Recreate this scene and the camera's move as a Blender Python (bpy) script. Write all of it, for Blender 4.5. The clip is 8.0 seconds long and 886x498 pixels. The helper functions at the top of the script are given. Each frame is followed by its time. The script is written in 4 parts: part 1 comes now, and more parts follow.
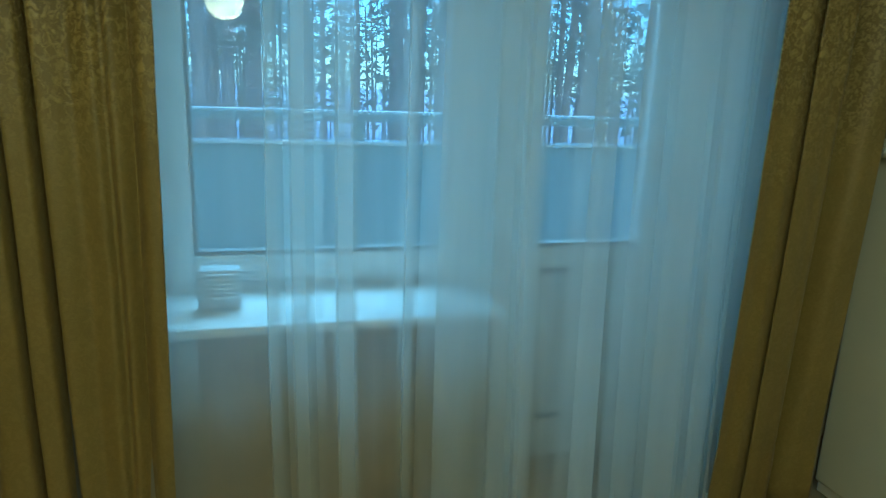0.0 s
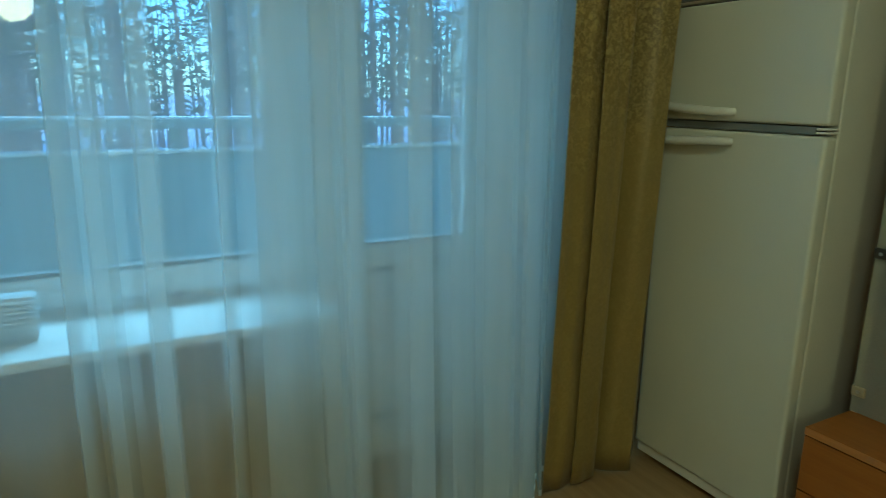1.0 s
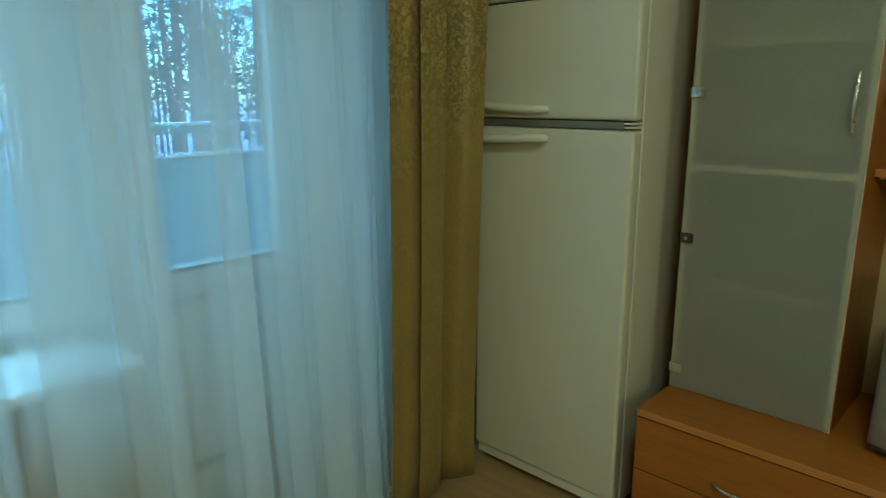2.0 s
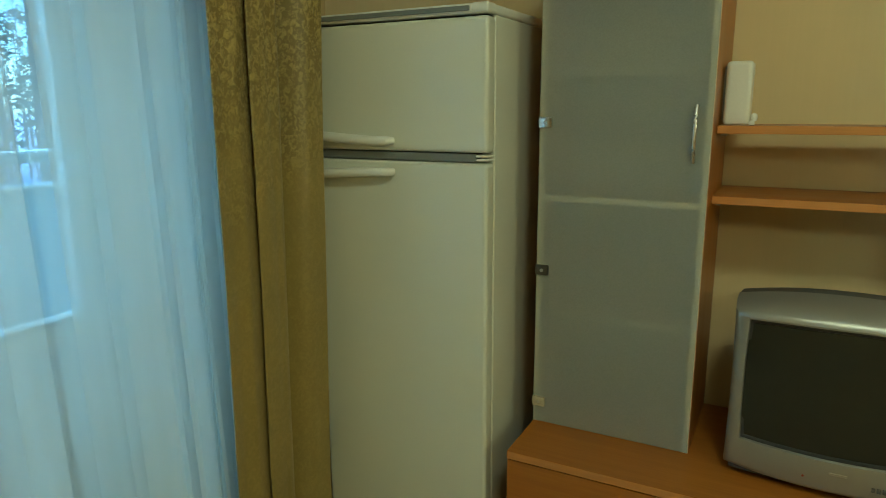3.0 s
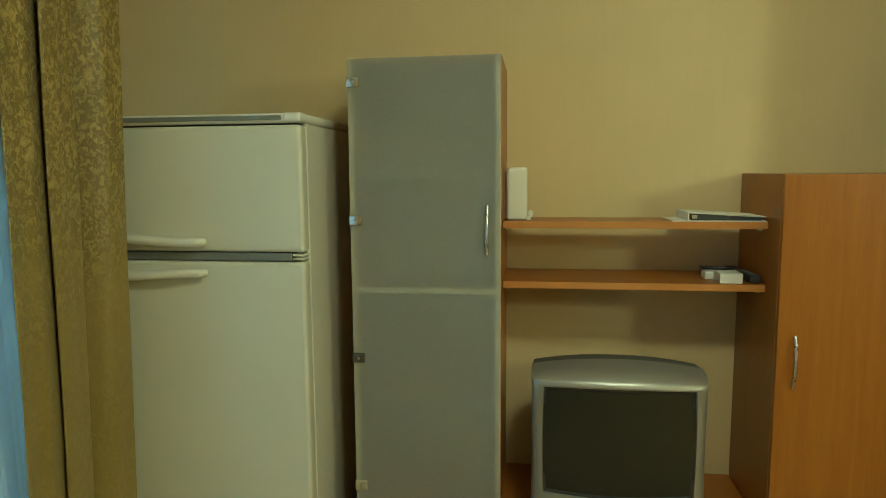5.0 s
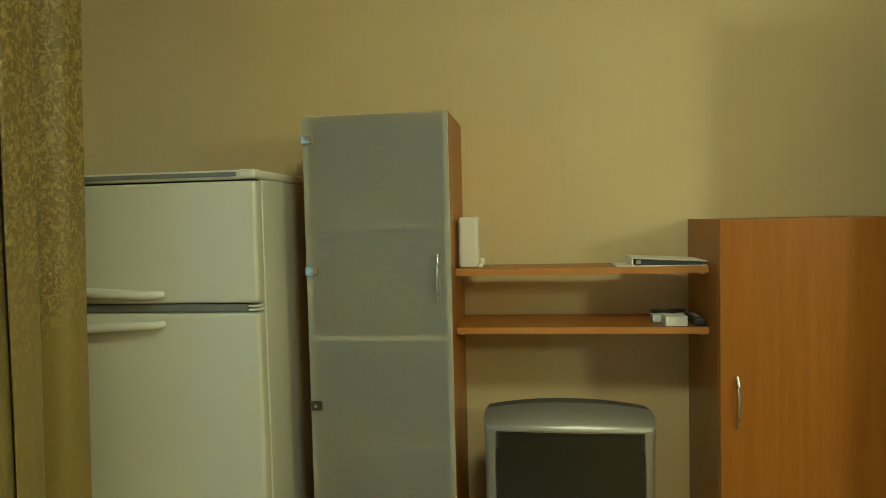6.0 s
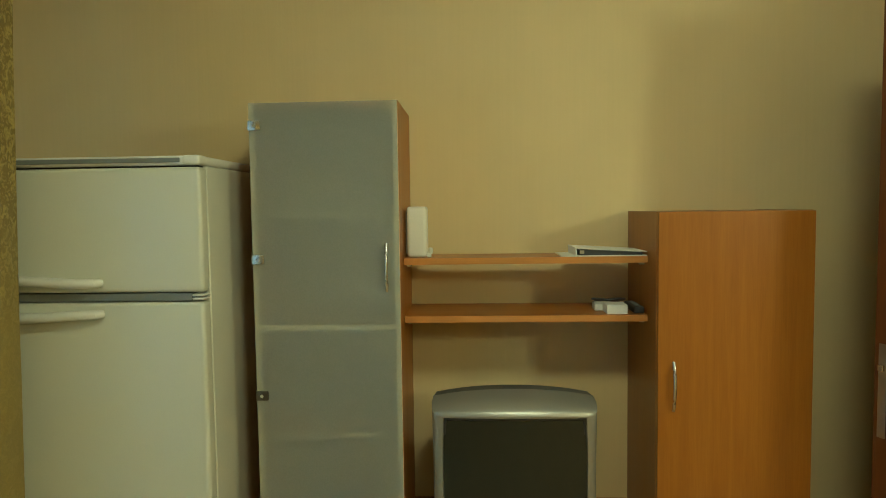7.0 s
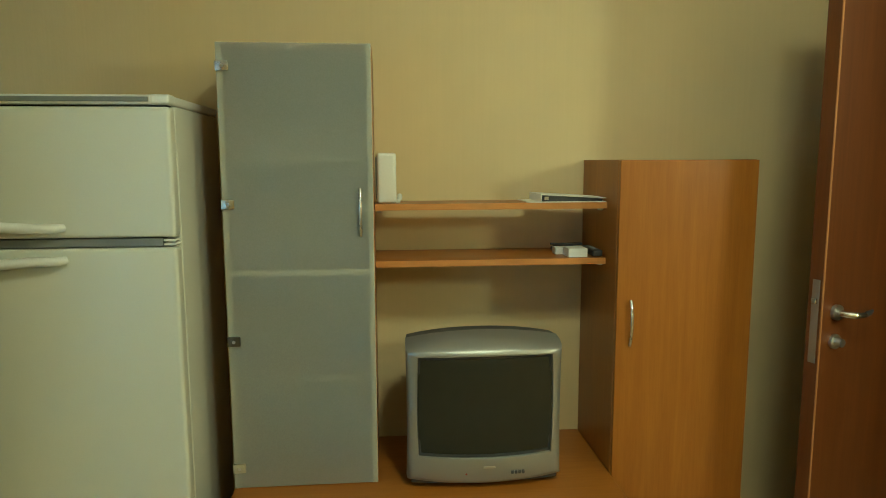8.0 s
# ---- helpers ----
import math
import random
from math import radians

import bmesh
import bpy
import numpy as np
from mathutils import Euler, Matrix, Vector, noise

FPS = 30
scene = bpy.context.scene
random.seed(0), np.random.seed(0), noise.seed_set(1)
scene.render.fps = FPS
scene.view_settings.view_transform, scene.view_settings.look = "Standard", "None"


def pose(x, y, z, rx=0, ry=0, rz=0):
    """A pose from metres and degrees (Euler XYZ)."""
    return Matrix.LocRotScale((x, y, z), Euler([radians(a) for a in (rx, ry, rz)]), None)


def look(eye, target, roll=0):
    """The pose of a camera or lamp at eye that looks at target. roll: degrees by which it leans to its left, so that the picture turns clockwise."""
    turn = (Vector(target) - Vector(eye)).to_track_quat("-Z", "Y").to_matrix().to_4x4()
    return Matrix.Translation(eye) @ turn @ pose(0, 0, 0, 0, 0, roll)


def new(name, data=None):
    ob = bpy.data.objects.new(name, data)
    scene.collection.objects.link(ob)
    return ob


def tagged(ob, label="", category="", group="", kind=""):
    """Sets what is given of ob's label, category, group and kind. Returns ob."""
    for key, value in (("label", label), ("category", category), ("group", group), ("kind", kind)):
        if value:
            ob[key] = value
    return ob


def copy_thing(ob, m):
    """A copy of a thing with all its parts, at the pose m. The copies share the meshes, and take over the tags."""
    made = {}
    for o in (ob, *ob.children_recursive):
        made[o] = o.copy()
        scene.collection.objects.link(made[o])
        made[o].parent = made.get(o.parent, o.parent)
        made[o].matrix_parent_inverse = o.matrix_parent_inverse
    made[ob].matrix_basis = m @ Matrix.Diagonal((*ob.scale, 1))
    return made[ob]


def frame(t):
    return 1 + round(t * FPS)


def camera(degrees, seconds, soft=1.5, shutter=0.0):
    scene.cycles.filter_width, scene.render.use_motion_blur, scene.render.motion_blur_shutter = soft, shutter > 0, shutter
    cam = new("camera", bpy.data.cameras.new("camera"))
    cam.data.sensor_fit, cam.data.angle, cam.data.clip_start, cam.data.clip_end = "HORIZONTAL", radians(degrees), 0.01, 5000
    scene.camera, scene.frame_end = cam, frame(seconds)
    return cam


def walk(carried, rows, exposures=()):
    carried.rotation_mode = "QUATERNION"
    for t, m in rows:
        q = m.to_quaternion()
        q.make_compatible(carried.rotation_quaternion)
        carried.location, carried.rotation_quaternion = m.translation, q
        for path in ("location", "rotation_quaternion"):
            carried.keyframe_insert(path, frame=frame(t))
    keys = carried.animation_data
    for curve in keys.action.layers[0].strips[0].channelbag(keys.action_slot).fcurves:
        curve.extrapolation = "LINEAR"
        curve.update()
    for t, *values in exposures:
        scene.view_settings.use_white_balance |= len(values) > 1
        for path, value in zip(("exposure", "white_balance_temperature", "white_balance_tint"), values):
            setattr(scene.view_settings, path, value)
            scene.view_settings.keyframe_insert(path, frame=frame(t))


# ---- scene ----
cam = camera(67.6, 8.0, soft=0.72, shutter=0.25)
PATH = [
    (0, (0.327, 0.676, 1.295), (0.844, 2.548, 0.818), 2.1),
    (0.5, (0.408, 0.631, 1.303), (1.056, 2.465, 0.836), 1.5),
    (1, (0.381, 0.657, 1.287), (1.324, 2.361, 0.83), 0.9),
    (1.5, (0.373, 0.728, 1.274), (1.564, 2.269, 0.819), 0.5),
    (2.8, (0.505, 0.963, 1.334), (2.186, 1.957, 0.9), -0.6),
    (3, (0.51, 0.992, 1.34), (2.238, 1.907, 0.918), -0.4),
    (3.5, (0.497, 1.04, 1.35), (2.337, 1.725, 0.969), 0.2),
    (4, (0.475, 1.065, 1.385), (2.384, 1.545, 1.031), 0.3),
    (4.5, (0.424, 1.105, 1.416), (2.372, 1.423, 1.097), -0.1),
    (6, (0.338, 0.934, 1.444), (2.317, 1.206, 1.35), -1.4),
    (6.5, (0.329, 0.903, 1.439), (2.317, 1.108, 1.362), -1.1),
    (7, (0.321, 0.956, 1.441), (2.314, 1.05, 1.316), -0.8),
    (7.5, (0.308, 1.051, 1.429), (2.296, 1.027, 1.21), -0.7),
    (8, (0.278, 1.14, 1.414), (2.253, 0.966, 1.155), -0.2),
]
# seconds, stops, kelvin, tint
EXPOSURES = [
    (0.0, 0.98, 5300, -24),
    (1.0, 0.97, 5650, -23),
    (1.5, 1.14, 5700, -22),
    (3.0, 1.68, 6100, -23),
    (4.5, 1.91, 6200, -25),
    (6.0, 1.88, 6600, -20),
    (7.0, 1.96, 6600, -20),
    (8.0, 2.14, 6100, -21),
]
walk(cam, [(t, look(eye, target, roll)) for t, eye, target, roll in PATH], EXPOSURES)

# ---- world and light ----
SKY = 0.15
LAMP = 16.5
LAMP_CEILING = 13.0
world = bpy.data.worlds.new("overcast_sky")
scene.world = world
world.use_nodes = True
wn = world.node_tree
sky = wn.nodes.new("ShaderNodeTexSky")
sky.sky_type = "NISHITA"
sky.sun_disc = False
sky.sun_elevation = radians(32)
sky.sun_rotation = radians(180)
sky.air_density, sky.dust_density, sky.ozone_density = 1.2, 0.5, 2.0
cold = wn.nodes.new("ShaderNodeMix")
cold.data_type, cold.blend_type = "RGBA", "MULTIPLY"
cold.inputs[0].default_value = 1.0
cold.inputs[7].default_value = (0.45, 0.80, 1.6, 1)  # cold winter dusk
wn.links.new(sky.outputs["Color"], cold.inputs[6])
wn.links.new(cold.outputs[2], wn.nodes["Background"].inputs["Color"])
wn.nodes["Background"].inputs["Strength"].default_value = SKY
sun_data = bpy.data.lights.new("sun", "SUN")
sun_data.energy, sun_data.angle, sun_data.color = 1.5, radians(20), (0.75, 0.9, 1.0)
sun = new("sun", sun_data)
sun.rotation_euler = (radians(58), 0, 0)

# added area lamp out of view over the balcony, boosts skylight on the window
day_data = bpy.data.lights.new("balcony_sky_fill", "AREA")
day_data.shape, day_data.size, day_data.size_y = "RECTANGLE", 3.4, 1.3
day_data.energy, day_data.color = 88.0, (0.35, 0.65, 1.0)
day = new("balcony_sky_fill", day_data)
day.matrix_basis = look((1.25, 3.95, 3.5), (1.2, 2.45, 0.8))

# ---- materials ----


def nodes_of(name):
    m = bpy.data.materials.new(name)
    m.use_nodes = True
    return m, m.node_tree, m.node_tree.nodes["Principled BSDF"]


def link(tree, a, b):
    tree.links.new(a, b)


def coords(tree, scale=(1, 1, 1), rot=(0, 0, 0)):
    tc = tree.nodes.new("ShaderNodeTexCoord")
    mp = tree.nodes.new("ShaderNodeMapping")
    mp.inputs["Scale"].default_value = scale
    mp.inputs["Rotation"].default_value = rot
    link(tree, tc.outputs["Object"], mp.inputs["Vector"])
    return mp.outputs["Vector"]


def noise_tex(tree, vec, scale, detail=4, rough=0.55, distort=0.0):
    n = tree.nodes.new("ShaderNodeTexNoise")
    n.inputs["Scale"].default_value = scale
    n.inputs["Detail"].default_value = detail
    n.inputs["Roughness"].default_value = rough
    n.inputs["Distortion"].default_value = distort
    link(tree, vec, n.inputs["Vector"])
    return n.outputs["Fac"]


def ramp(tree, fac, stops):
    r = tree.nodes.new("ShaderNodeValToRGB")
    e = r.color_ramp.elements
    while len(e) < len(stops):
        e.new(0.5)
    for el, (p, c) in zip(e, stops):
        el.position, el.color = p, (*c, 1)
    link(tree, fac, r.inputs["Fac"])
    return r.outputs["Color"]


def mix(tree, fac, a, b, blend="MIX"):
    n = tree.nodes.new("ShaderNodeMix")
    n.data_type, n.blend_type = "RGBA", blend
    for sock, v in (("Factor", fac), ("A", a), ("B", b)):
        s = [i for i in n.inputs if i.name == sock and i.enabled][0]
        if isinstance(v, bpy.types.NodeSocket):
            link(tree, v, s)
        else:
            s.default_value = v if sock == "Factor" else (*v, 1)
    return [o for o in n.outputs if o.enabled][0]


def bump(tree, bsdf, height, strength, distance):
    b = tree.nodes.new("ShaderNodeBump")
    b.inputs["Strength"].default_value = strength
    b.inputs["Distance"].default_value = distance
    link(tree, height, b.inputs["Height"])
    link(tree, b.outputs["Normal"], bsdf.inputs["Normal"])


def shade(c, k):
    return tuple(min(1.0, v * k) for v in c)


def surface(name, color, rough=0.5, metal=0.0, var=0.08, fine=60, coarse=3, relief=0.15, depth=0.001, stretch=(1, 1, 1), coat=0.0):
    """A plain material with variation at two scales and fine relief."""
    m, t, b = nodes_of(name)
    v = coords(t, stretch)
    big = noise_tex(t, v, coarse, 3)
    small = noise_tex(t, v, fine, 5)
    c1 = ramp(t, big, [(0.3, shade(color, 1 - var)), (0.7, shade(color, 1 + var))])
    c2 = ramp(t, small, [(0.35, (1 - var, 1 - var, 1 - var)), (0.65, (1, 1, 1))])
    link(t, mix(t, 1.0, c1, c2, "MULTIPLY"), b.inputs["Base Color"])
    link(t, ramp(t, big, [(0.3, (rough * 0.88,) * 3), (0.7, (min(1, rough * 1.12),) * 3)]), b.inputs["Roughness"])
    b.inputs["Metallic"].default_value = metal
    b.inputs["Coat Weight"].default_value = coat
    if relief:
        bump(t, b, small, relief, depth)
    return m


def laminate(name, dark, light, axis="z", rough=0.34):
    """Wood-print laminate: long grain along one axis, with broad cloudy figure."""
    m, t, b = nodes_of(name)
    long = {"x": (0.7, 14, 14), "y": (14, 0.7, 14), "z": (14, 14, 0.7)}[axis]
    grain = noise_tex(t, coords(t, long), 3.0, 8, 0.6, 0.5)
    figure = noise_tex(t, coords(t, tuple(s * 0.16 for s in long)), 2.2, 4, 0.5, 1.2)
    fine = noise_tex(t, coords(t, tuple(s * 6 for s in long)), 3.0, 3)
    c1 = ramp(t, grain, [(0.25, dark), (0.55, tuple((a + b2) / 2 for a, b2 in zip(dark, light))), (0.8, light)])
    c2 = ramp(t, figure, [(0.3, (0.84, 0.82, 0.78)), (0.7, (1, 1, 1))])
    c3 = ramp(t, fine, [(0.3, (0.92, 0.9, 0.88)), (0.6, (1, 1, 1))])
    link(t, mix(t, 1.0, mix(t, 1.0, c1, c2, "MULTIPLY"), c3, "MULTIPLY"), b.inputs["Base Color"])
    link(t, ramp(t, figure, [(0.3, (rough * 0.85,) * 3), (0.7, (rough * 1.2,) * 3)]), b.inputs["Roughness"])
    bump(t, b, fine, 0.08, 0.0006)
    return m


def wallpaper(name, color):
    """Painted textured wallpaper: fine vertical rib, soft blotches."""
    m, t, b = nodes_of(name)
    fibre = noise_tex(t, coords(t, (1, 1, 0.35)), 150, 4)
    rib = noise_tex(t, coords(t, (1, 1, 0.02)), 110, 2)
    big = noise_tex(t, coords(t), 1.7, 4)
    c1 = ramp(t, big, [(0.25, shade(color, 0.92)), (0.75, shade(color, 1.05))])
    c2 = ramp(t, rib, [(0.3, (0.98, 0.98, 0.975)), (0.7, (1, 1, 1))])
    link(t, mix(t, 1.0, c1, c2, "MULTIPLY"), b.inputs["Base Color"])
    b.inputs["Roughness"].default_value = 0.62
    bump(t, b, mix(t, 0.5, ramp(t, fibre, [(0.3, (0, 0, 0)), (0.7, (1, 1, 1))]), ramp(t, rib, [(0.3, (0, 0, 0)), (0.7, (1, 1, 1))])), 0.16, 0.0012)
    return m


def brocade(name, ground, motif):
    """Satin with a scrolling damask motif, faded lower down to imitate lamp gloss on the upper part."""
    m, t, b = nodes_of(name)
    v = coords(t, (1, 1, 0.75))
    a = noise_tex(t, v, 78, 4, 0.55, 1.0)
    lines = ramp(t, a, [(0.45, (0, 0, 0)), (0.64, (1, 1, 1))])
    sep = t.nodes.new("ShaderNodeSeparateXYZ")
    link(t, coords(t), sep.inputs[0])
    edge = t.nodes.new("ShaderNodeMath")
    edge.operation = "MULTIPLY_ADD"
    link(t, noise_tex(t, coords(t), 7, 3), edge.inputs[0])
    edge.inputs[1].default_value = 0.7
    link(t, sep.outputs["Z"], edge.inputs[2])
    # motif contrast drops with height, painting in the lamps' gloss higher up
    gloss_fade = t.nodes.new("ShaderNodeMapRange")
    link(t, edge.outputs[0], gloss_fade.inputs["Value"])
    gloss_fade.inputs["From Min"].default_value, gloss_fade.inputs["From Max"].default_value = 1.45, 1.8
    gloss_fade.inputs["To Min"].default_value = 0.16
    scroll = mix(t, gloss_fade.outputs[0], (0.3, 0.3, 0.3), lines)
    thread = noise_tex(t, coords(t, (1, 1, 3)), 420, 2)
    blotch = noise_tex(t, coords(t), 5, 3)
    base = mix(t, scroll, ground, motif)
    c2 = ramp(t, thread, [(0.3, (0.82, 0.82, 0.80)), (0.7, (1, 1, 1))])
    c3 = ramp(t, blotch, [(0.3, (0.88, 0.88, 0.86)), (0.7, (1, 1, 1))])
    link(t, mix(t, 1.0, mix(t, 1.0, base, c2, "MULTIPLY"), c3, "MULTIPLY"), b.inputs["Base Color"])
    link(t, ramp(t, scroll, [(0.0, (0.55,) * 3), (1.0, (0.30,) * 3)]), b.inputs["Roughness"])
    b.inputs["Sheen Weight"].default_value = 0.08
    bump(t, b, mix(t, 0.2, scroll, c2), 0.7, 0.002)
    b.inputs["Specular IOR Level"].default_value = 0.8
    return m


def sheer(name, color, see):
    """Thin voile: part open weave, part light-scattering thread."""
    m, t, b = nodes_of(name)
    t.nodes.remove(b)
    out = t.nodes["Material Output"]
    tr, tl, df = (t.nodes.new(k) for k in ("ShaderNodeBsdfTransparent", "ShaderNodeBsdfTranslucent", "ShaderNodeBsdfDiffuse"))
    weave = noise_tex(t, coords(t, (1, 1, 0.08)), 22, 2)
    tone = ramp(t, weave, [(0.3, shade(color, 0.98)), (0.7, color)])
    for n in (tl, df):
        link(t, tone, n.inputs["Color"])
    tr.inputs["Color"].default_value = (0.97, 0.98, 0.98, 1)
    cloth, full = t.nodes.new("ShaderNodeMixShader"), t.nodes.new("ShaderNodeMixShader")
    cloth.inputs[0].default_value = 0.50
    link(t, tl.outputs[0], cloth.inputs[1])
    link(t, df.outputs[0], cloth.inputs[2])
    link(t, ramp(t, weave, [(0.3, (see - 0.012,) * 3), (0.7, (see + 0.012,) * 3)]), full.inputs[0])
    link(t, cloth.outputs[0], full.inputs[1])
    link(t, tr.outputs[0], full.inputs[2])
    link(t, full.outputs[0], out.inputs["Surface"])
    return m


def glass(name, tint=(1, 1, 1), rough=0.0):
    m, t, b = nodes_of(name)
    b.inputs["Base Color"].default_value = (*tint, 1)
    b.inputs["Transmission Weight"].default_value = 1.0
    b.inputs["Roughness"].default_value = rough
    b.inputs["IOR"].default_value = 1.45
    return m


def frosted(name):
    """Satin-etched glass: a milky skin that still lets near shapes show."""
    m, t, b = nodes_of(name)
    v = coords(t)
    big = noise_tex(t, v, 2.5, 3)
    link(t, ramp(t, big, [(0.3, (0.61, 0.63, 0.59)), (0.7, (0.65, 0.67, 0.63))]), b.inputs["Base Color"])
    b.inputs["Roughness"].default_value = 0.45
    b.inputs["Specular IOR Level"].default_value = 0.3
    bump(t, b, noise_tex(t, v, 900, 2), 0.06, 0.0003)
    clear, both = t.nodes.new("ShaderNodeBsdfTransparent"), t.nodes.new("ShaderNodeMixShader")
    clear.inputs["Color"].default_value = (0.92, 0.94, 0.9, 1)
    link(t, ramp(t, noise_tex(t, v, 300, 2), [(0.3, (0.61,) * 3), (0.7, (0.65,) * 3)]), both.inputs[0])
    milk, skin = t.nodes.new("ShaderNodeBsdfTranslucent"), t.nodes.new("ShaderNodeMixShader")
    milk.inputs["Color"].default_value = (0.67, 0.665, 0.61, 1)
    skin.inputs[0].default_value = 0.35
    link(t, b.outputs[0], skin.inputs[1])
    link(t, milk.outputs[0], skin.inputs[2])
    link(t, skin.outputs[0], both.inputs[1])
    link(t, clear.outputs[0], both.inputs[2])
    link(t, both.outputs[0], t.nodes["Material Output"].inputs["Surface"])
    return m


def glow(name, color, strength):
    m, t, b = nodes_of(name)
    b.inputs["Base Color"].default_value = (0.8, 0.78, 0.72, 1)
    b.inputs["Emission Color"].default_value = (*color, 1)
    b.inputs["Emission Strength"].default_value = strength
    return m


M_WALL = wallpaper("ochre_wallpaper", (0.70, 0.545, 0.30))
# window wall: shade under the sill is put into this darker colour
M_WALL_N = wallpaper("shaded_wallpaper", (0.47, 0.35, 0.20))
M_CEIL = surface("ceiling_paint", (0.8, 0.78, 0.74), 0.8, var=0.03, fine=90)
M_FLOOR = laminate("tan_linoleum", (0.34, 0.22, 0.10), (0.47, 0.32, 0.16), "y", 0.4)
M_FRIDGE = surface("white_enamel", (0.68, 0.675, 0.57), 0.33, var=0.025, fine=240, coarse=1.5, relief=0.12, depth=0.0006, coat=0.15)
M_FRIDGE_SIDE = surface("white_enamel_side", (0.64, 0.635, 0.54), 0.4, var=0.03, fine=240, relief=0.12, depth=0.0006)
M_PLASTIC = surface("white_plastic", (0.78, 0.77, 0.70), 0.38, var=0.03, fine=180, relief=0.05)
M_GREYTRIM = surface("grey_trim", (0.20, 0.21, 0.20), 0.4, var=0.06)
M_DARK = surface("dark_gap", (0.03, 0.028, 0.025), 0.7, var=0.1)
M_RUBBER = surface("black_plastic", (0.035, 0.035, 0.037), 0.45, var=0.1)
M_WOOD = laminate("cherry_laminate", (0.33, 0.113, 0.015), (0.43, 0.162, 0.025), "z")
M_WOOD_Y = laminate("cherry_laminate_flat", (0.34, 0.116, 0.016), (0.44, 0.166, 0.028), "y")
M_EDGE = laminate("cherry_edging", (0.50, 0.20, 0.05), (0.62, 0.28, 0.085), "y", 0.4)
M_EDGE_Z = laminate("cherry_edging_upright", (0.46, 0.20, 0.07), (0.58, 0.28, 0.11), "z", 0.4)
M_DOORWOOD = laminate("door_veneer", (0.115, 0.033, 0.0075), (0.175, 0.053, 0.011), "z", 0.42)
M_PALE = laminate("pale_edging", (0.82, 0.66, 0.52), (0.90, 0.76, 0.60), "y", 0.45)
M_PALE_Z = laminate("pale_edging_upright", (0.82, 0.66, 0.52), (0.90, 0.76, 0.60), "z", 0.45)
M_BACKBOARD = surface("pale_backboard", (0.55, 0.44, 0.32), 0.7, var=0.05)
M_FROST = frosted("frosted_glass")
M_CHROME = surface("satin_chrome", (0.74, 0.73, 0.70), 0.24, 1.0, var=0.05, fine=300, relief=0.05)
M_STEEL = surface("brushed_steel", (0.56, 0.54, 0.50), 0.36, 1.0, var=0.08, fine=220)
M_TV = surface("silver_plastic", (0.345, 0.335, 0.30), 0.36, 0.55, var=0.03, fine=500, coarse=2, relief=0.1, depth=0.0004)
M_TVBACK = surface("tv_back_plastic", (0.10, 0.10, 0.10), 0.55, var=0.05)
M_SCREEN = surface("picture_tube", (0.021, 0.023, 0.018), 0.2, var=0.05, fine=30, relief=0.0)
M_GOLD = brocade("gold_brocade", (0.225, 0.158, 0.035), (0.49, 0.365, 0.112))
M_TULLE = sheer("white_voile", (0.86, 0.88, 0.86), 0.69)
M_HEM = sheer("voile_hem", (0.88, 0.89, 0.87), 0.35)
M_PVC = surface("white_pvc", (0.72, 0.74, 0.74), 0.32, var=0.03, fine=120, relief=0.05)
M_GASKET = surface("grey_gasket", (0.19, 0.195, 0.195), 0.6)
M_PANE = glass("window_glass", (0.96, 0.98, 0.98))
M_SILL = surface("white_sill_laminate", (0.78, 0.79, 0.78), 0.22, var=0.03, fine=140, relief=0.03, coat=0.2)
M_PARAPET = surface("painted_parapet", (0.35, 0.46, 0.51), 0.7, var=0.06, fine=40)
M_RAIL = surface("painted_rail", (0.36, 0.44, 0.47), 0.5, var=0.08, fine=60)
M_CONCRETE = surface("balcony_concrete", (0.36, 0.36, 0.35), 0.85, var=0.12, fine=50, relief=0.4)
M_SNOW = surface("snow_ground", (0.78, 0.80, 0.82), 0.8, var=0.05, fine=8, coarse=0.2, relief=0.3, depth=0.02)
M_BARK = surface("pine_bark", (0.16, 0.14, 0.125), 0.9, var=0.35, fine=14, coarse=2, relief=0.7, depth=0.03, stretch=(1, 1, 0.25))
M_NEEDLE = surface("pine_needles", (0.10, 0.13, 0.10), 0.7, var=0.35, fine=6, coarse=0.8, relief=0)
M_PAPER = surface("white_card", (0.78, 0.77, 0.72), 0.6, var=0.03)
M_RADIO = surface("grey_radio_plastic", (0.50, 0.52, 0.53), 0.45, var=0.05)
M_HINGE_DARK = surface("dark_bronze", (0.10, 0.085, 0.065), 0.4, 0.6, var=0.08)
M_HINGE_PALE = surface("clear_plastic_clamp", (0.42, 0.36, 0.25), 0.35, var=0.06)
M_FOLDER = surface("binder_inside", (0.05, 0.055, 0.065), 0.4, var=0.1)
M_LAMP = glow("opal_lamp_glass", (1.0, 0.94, 0.67), LAMP)

# ---- mesh helpers ----
ORIGIN = {}


def thing(name, at, label="", category="", group="", kind=""):
    ob = new(name)
    ob.empty_display_size = 0.05
    ob.location = at
    ORIGIN[ob] = Vector(at)
    return tagged(ob, label, category, group, kind)


def part(name, bm, material, parent=None, label="", smooth=False):
    """Links a bmesh, given in room coordinates, as one mesh object under its thing or part."""
    base = ORIGIN.get(parent, Vector((0, 0, 0)))
    bmesh.ops.translate(bm, verts=bm.verts, vec=-base)
    bmesh.ops.recalc_face_normals(bm, faces=bm.faces)
    me = bpy.data.meshes.new(name)
    bm.to_mesh(me)
    bm.free()
    me.materials.append(material)
    if smooth:
        for p in me.polygons:
            p.use_smooth = True
        me.set_sharp_from_angle(angle=radians(40))
    ob = new(name, me)
    if parent:
        ob.parent = parent
        ORIGIN[ob] = base
    else:
        ORIGIN[ob] = base
    return tagged(ob, label)


